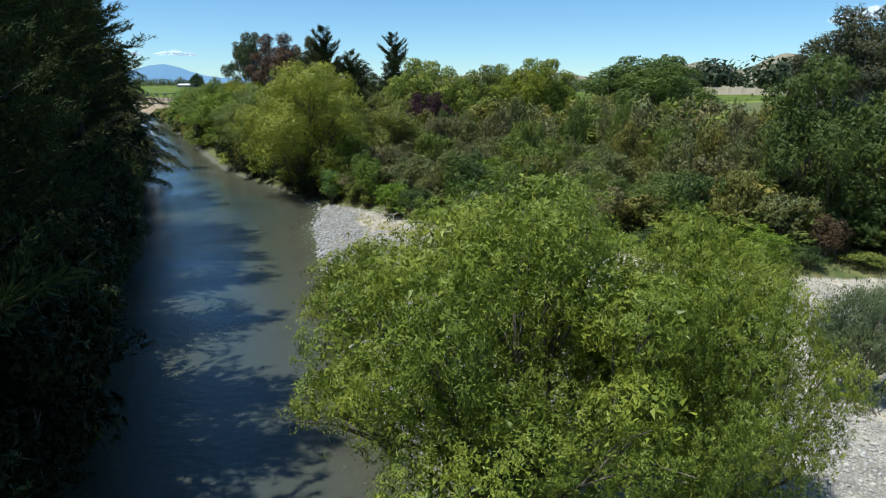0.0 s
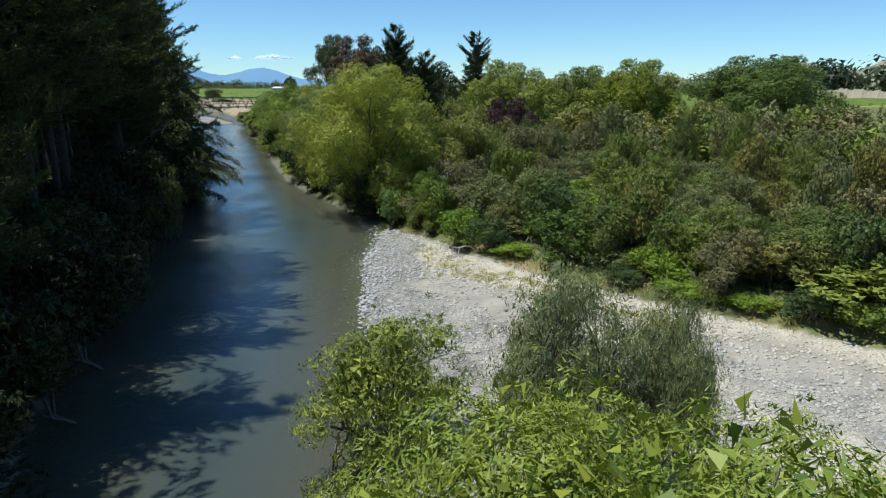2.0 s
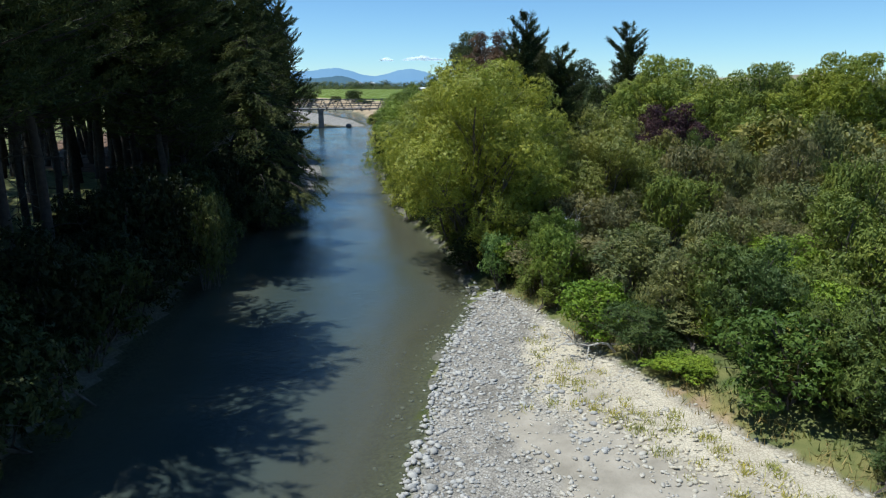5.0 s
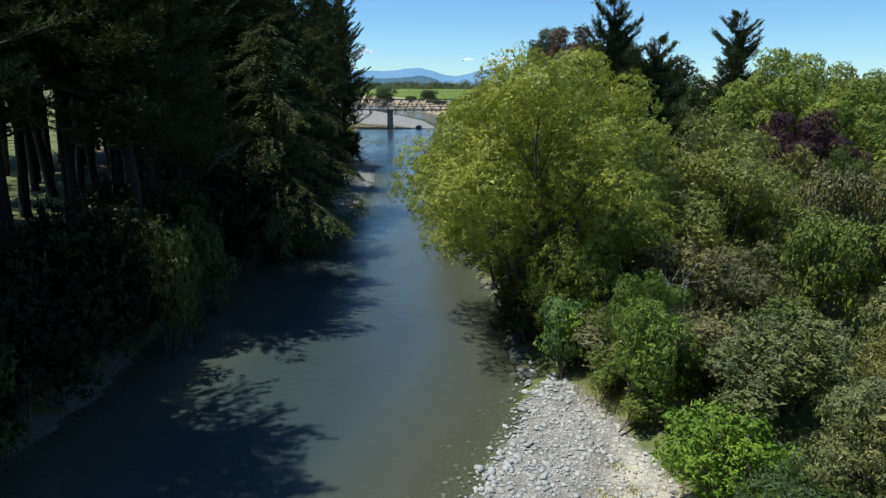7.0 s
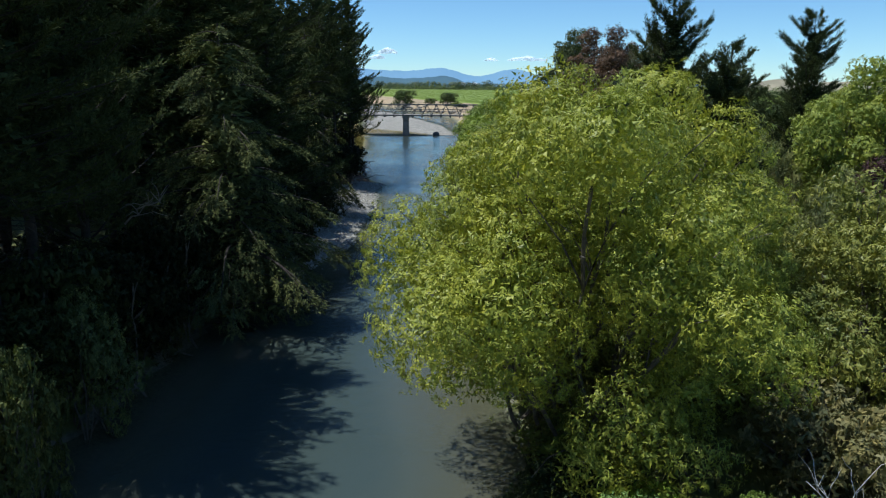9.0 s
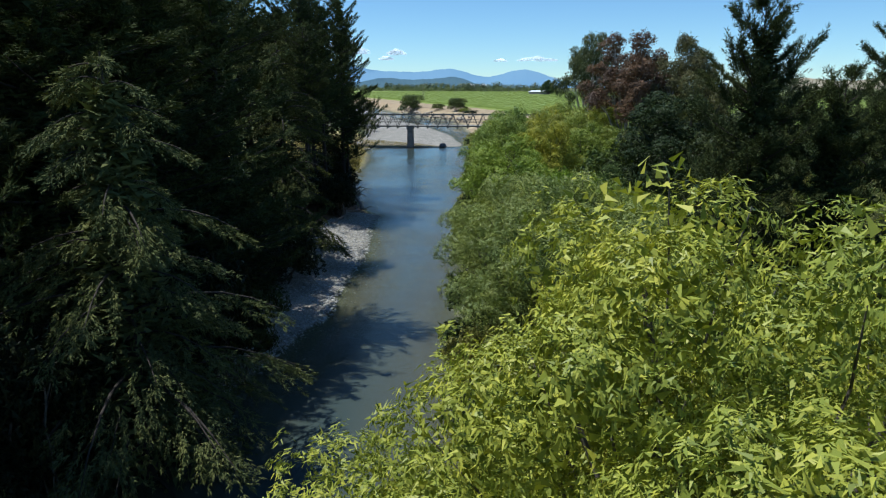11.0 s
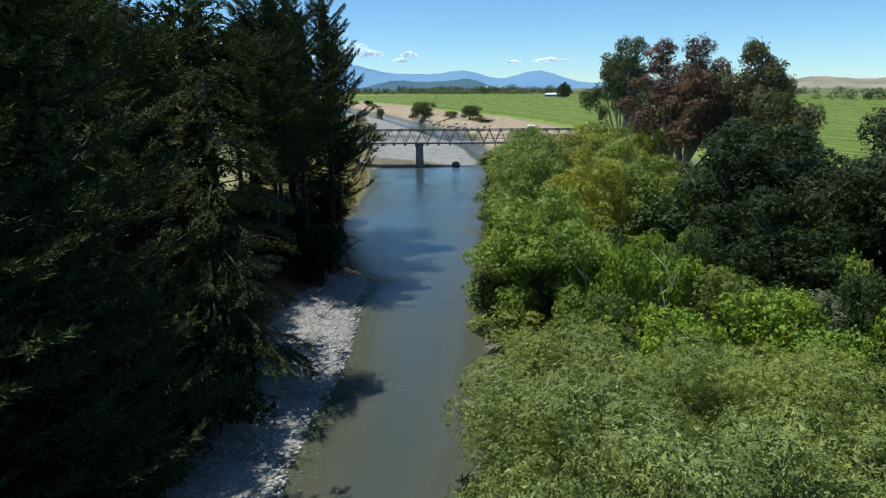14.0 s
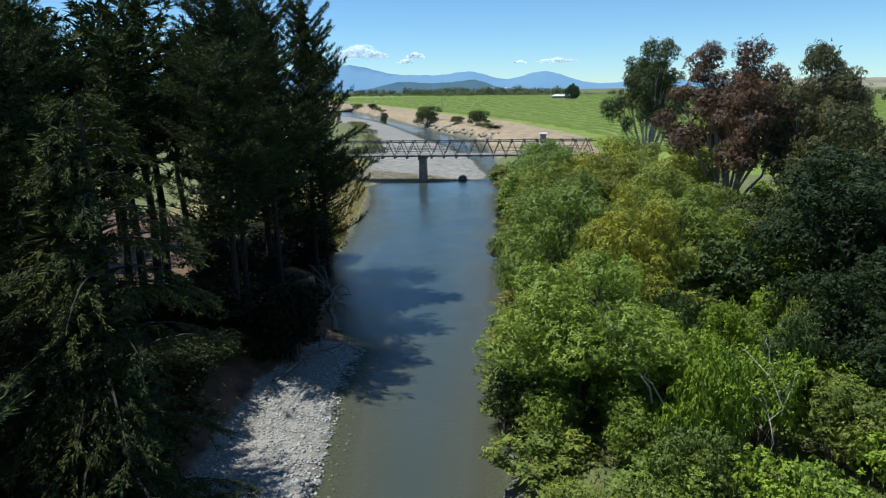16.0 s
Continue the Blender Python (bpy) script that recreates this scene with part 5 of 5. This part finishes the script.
DRIFT = plain("driftwood", (0.12, 0.105, 0.09), (0.26, 0.23, 0.2), 3, 0.85)


def dead_branch(name, x, y, z, length, heading, rise, n, seed, mat, label, r0=0.07, category="branch"):
    """A bare forked branch: one main stem with n side twigs."""
    rg = np.random.default_rng(seed)
    d = unit(np.array([math.cos(math.radians(heading)), math.sin(math.radians(heading)), rise]))
    main = bend((0, 0, 0), d * length, 0.12 * length, 8, rg, 0.3)
    root = new(name)
    root.matrix_basis = Matrix.Translation((x, y, z))
    part("stem", mesh_of(name + "_stem", *tube(main, np.linspace(r0, r0 * 0.3, 8), 6), mat, True), root)
    for k in range(n):
        a = main[rg.integers(2, 7)]
        tip = a + unit(d + rg.normal(0, 0.7, 3)) * length * rg.uniform(0.25, 0.55)
        part("twig", mesh_of(name + "_twig", *tube(bend(a, tip, 0.05 * length, 5, rg, 0.3), np.linspace(r0 * 0.45, r0 * 0.12, 5), 5), mat, True), root)
    return tagged(root, label, category)


dead_branch("dead_branch", 0.2, 58.4, 2.9, 2.6, 60, 0.6, 4, 1, DEAD, "pale bare dead branch in a thicket", 0.035)
dead_branch("dead_branch", 1.0, 57.8, 2.8, 2.4, 20, 0.35, 4, 2, DEAD, "pale bare dead branch in a thicket", 0.035)
for k in range(3):
    dead_branch("dead_branch", -7.8 + 0.7 * k, 66.6 + 0.4 * k, 2.6, 3.0, 70 + 40 * k, 1.1, 7, 30 + k, DEAD, "grey leafless twigs standing in a thicket", 0.03)
dead_branch("dead_branch", -38.8, 122.6, 4.6, 5.2, 150, 0.9, 7, 3, DEAD, "pale bare dead branches beside a willow", 0.05)
dead_branch("dead_branch", -38.4, 123.2, 4.4, 4.6, 170, 0.7, 6, 4, DEAD, "pale bare dead branches beside a willow", 0.05)
dead_branch("dead_sapling", -33.5, 121.5, 2.0, 6.0, 95, 3.0, 9, 5, DEAD, "leafless grey sapling above green creeper", 0.03, "sapling")
dead_branch("dead_branch", -2.9, 57.9, 0.55, 3.2, 200, 0.18, 6, 6, DEAD, "bleached fallen branch on the bar's edge", 0.07)
dead_branch("driftwood_log", -66.5, 131.2, 0.2, 9.0, 134, 0.16, 7, 7, DRIFT, "dark fallen trunk lying over the water", 0.24, "log")
dead_branch("driftwood_log", -67.5, 128.5, 0.4, 7.0, 110, 0.12, 8, 8, DRIFT, "dark fallen trunk on the bank", 0.2, "log")
dead_branch("driftwood_log", -63.5, 121.5, 0.4, 5.0, 80, 0.1, 8, 9, DRIFT, "dark driftwood heap on the bank", 0.16, "log")
dead_branch("driftwood_log", -4.4, 28.6, 0.1, 2.2, 30, 0.3, 9, 10, DEAD, "bleached driftwood at the water's edge", 0.08, "log")
dead_branch("bare_bush", -42.6, 88.8, 0.5, 2.4, 20, 0.4, 12, 11, DEAD, "leafless twiggy branches below pines", 0.035)
dead_branch("bare_bush", -37.6, 71.8, 7.2, 2.6, 10, 0.5, 16, 12, DRIFT, "leafless twiggy branches below pines", 0.05)


# ---- things round the bridge and in the fields ----
def block_thing(name, x, y, z, turn, pieces, label, category):
    root = new(name)
    root.matrix_basis = Matrix.Translation((x, y, z)) @ Matrix.Rotation(radians(turn), 4, "Z")
    for pname, (px, py, pz), (sx, sy, sz), mat, tilt in pieces:
        bm = bmesh.new()
        box(bm, Matrix.Translation((px, py, pz)) @ Matrix.Rotation(radians(tilt), 4, "X"), sx, sy, sz)
        bmesh.ops.bevel(bm, geom=bm.edges[:], offset=min(sx, sy, sz) * 0.12, segments=1, affect="EDGES")
        bm_part(pname, bm, mat, root)
    return tagged(root, label, category)


z = ground_z(-110, 272)
block_thing("hut", -110, 272, z, 20, [("wall", (0, 0, 1.3), (1.7, 1.5, 2.6), CONCRETE, 0), ("roof", (0, 0, 2.75), (2.3, 2.0, 0.22), WHITE, 4)], "small grey hut with a white flat roof", "hut")
z = ground_z(-345, 865)
block_thing("shed", -345, 865, z, -20, [("wall", (0, 0, 2.2), (24, 12, 4.4), CONCRETE, 0), ("roof", (0, -3.2, 5.0), (25, 7, 0.3), WHITE, 14), ("roof", (0, 3.2, 5.0), (25, 7, 0.3), WHITE, -14)], "long farm shed with a pale metal roof", "shed")
for x, y in ((-665, 1341), (-688, 1330)):
    root = new("storage_tank")
    root.matrix_basis = Matrix.Translation((x, y, ground_z(x, y)))
    bm = bmesh.new()
    bmesh.ops.create_cone(bm, cap_ends=True, segments=24, radius1=7, radius2=7, depth=12, matrix=Matrix.Translation((0, 0, 6)))
    bm_part("wall", bm, WHITE, root)
    bm = bmesh.new()
    bmesh.ops.create_uvsphere(bm, u_segments=24, v_segments=10, radius=7, matrix=Matrix.Translation((0, 0, 12)) @ Matrix.Diagonal((1, 1, 0.45, 1)))
    bm_part("dome", bm, WHITE, root)
    tagged(root, "white domed storage tank far off", "tank")
for x, y in ((-389, 660), (-451, 837), (-330, 742), (-300, 520)):
    root = new("power_pole")
    root.matrix_basis = Matrix.Translation((x, y, ground_z(x, y))) @ Matrix.Rotation(0.5, 4, "Z")
    part("pole", mesh_of("pole", *tube([(0, 0, -0.3), (0, 0, 5), (0, 0, 10.5)], [0.2, 0.17, 0.13], 8), TIMBER, True), root)
    bm = bmesh.new()
    box(bm, Matrix.Translation((0, 0, 9.8)), 2.4, 0.14, 0.16)
    bm_part("crossarm", bm, TIMBER, root)
    tagged(root, "wooden power pole standing in a field", "pole")
put("round_tree", "field_tree", -322, 838, 22, 9, (0.07, 0.11, 0.05), "single dark tree at a field's edge")
for k in range(5):
    x, y = -131 - k * 3.6, 203 - k * 1.7
    block_thing("guard_rail", x, y, ground_z(x, y) + 2.2, math.degrees(math.atan2(bx.y, bx.x)), [("rail", (0, 0, 0.75), (4.0, 0.12, 0.3), WHITE, 0), ("post", (-1.7, 0, 0.2), (0.16, 0.16, 1.2), TIMBER, 0), ("post", (1.7, 0, 0.2), (0.16, 0.16, 1.2), TIMBER, 0)], "white guard rail leading to the bridge", "rail")


EARTH_ROCK = plain("earthy_rock", (0.2, 0.16, 0.12), (0.42, 0.36, 0.28), 1.5, 0.9)


def boulder(x, y, r, seed, label, mat=CONCRETE):
    rg = np.random.default_rng(seed)
    bm = bmesh.new()
    bmesh.ops.create_icosphere(bm, subdivisions=2, radius=r)
    for v in bm.verts:
        v.co *= 1 + 0.25 * noise.noise(v.co / r * 1.3 + Vector((seed, 0, 0)))
        v.co.z *= 0.75
    me = bpy.data.meshes.new("boulder")
    bm.to_mesh(me)
    bm.free()
    me.materials.append(mat)
    ob = new("boulder", me)
    ob.location = (x, y, max(ground_z(x, y), -0.3) + r * 0.25)
    return tagged(ob, label, "boulder")


boulder(-104.6, 216.8, 1.0, 3, "dark boulder in the river by the bridge")
for k in range(70):
    t = random.random()
    x, y = -141 - 110 * t, 300 + 106 * t
    boulder(x + random.uniform(-0.5, 2.5), y + random.uniform(-0.5, 2.5), random.uniform(0.4, 1.1), 10 + k, "grey boulder at the foot of an eroded bank", EARTH_ROCK)
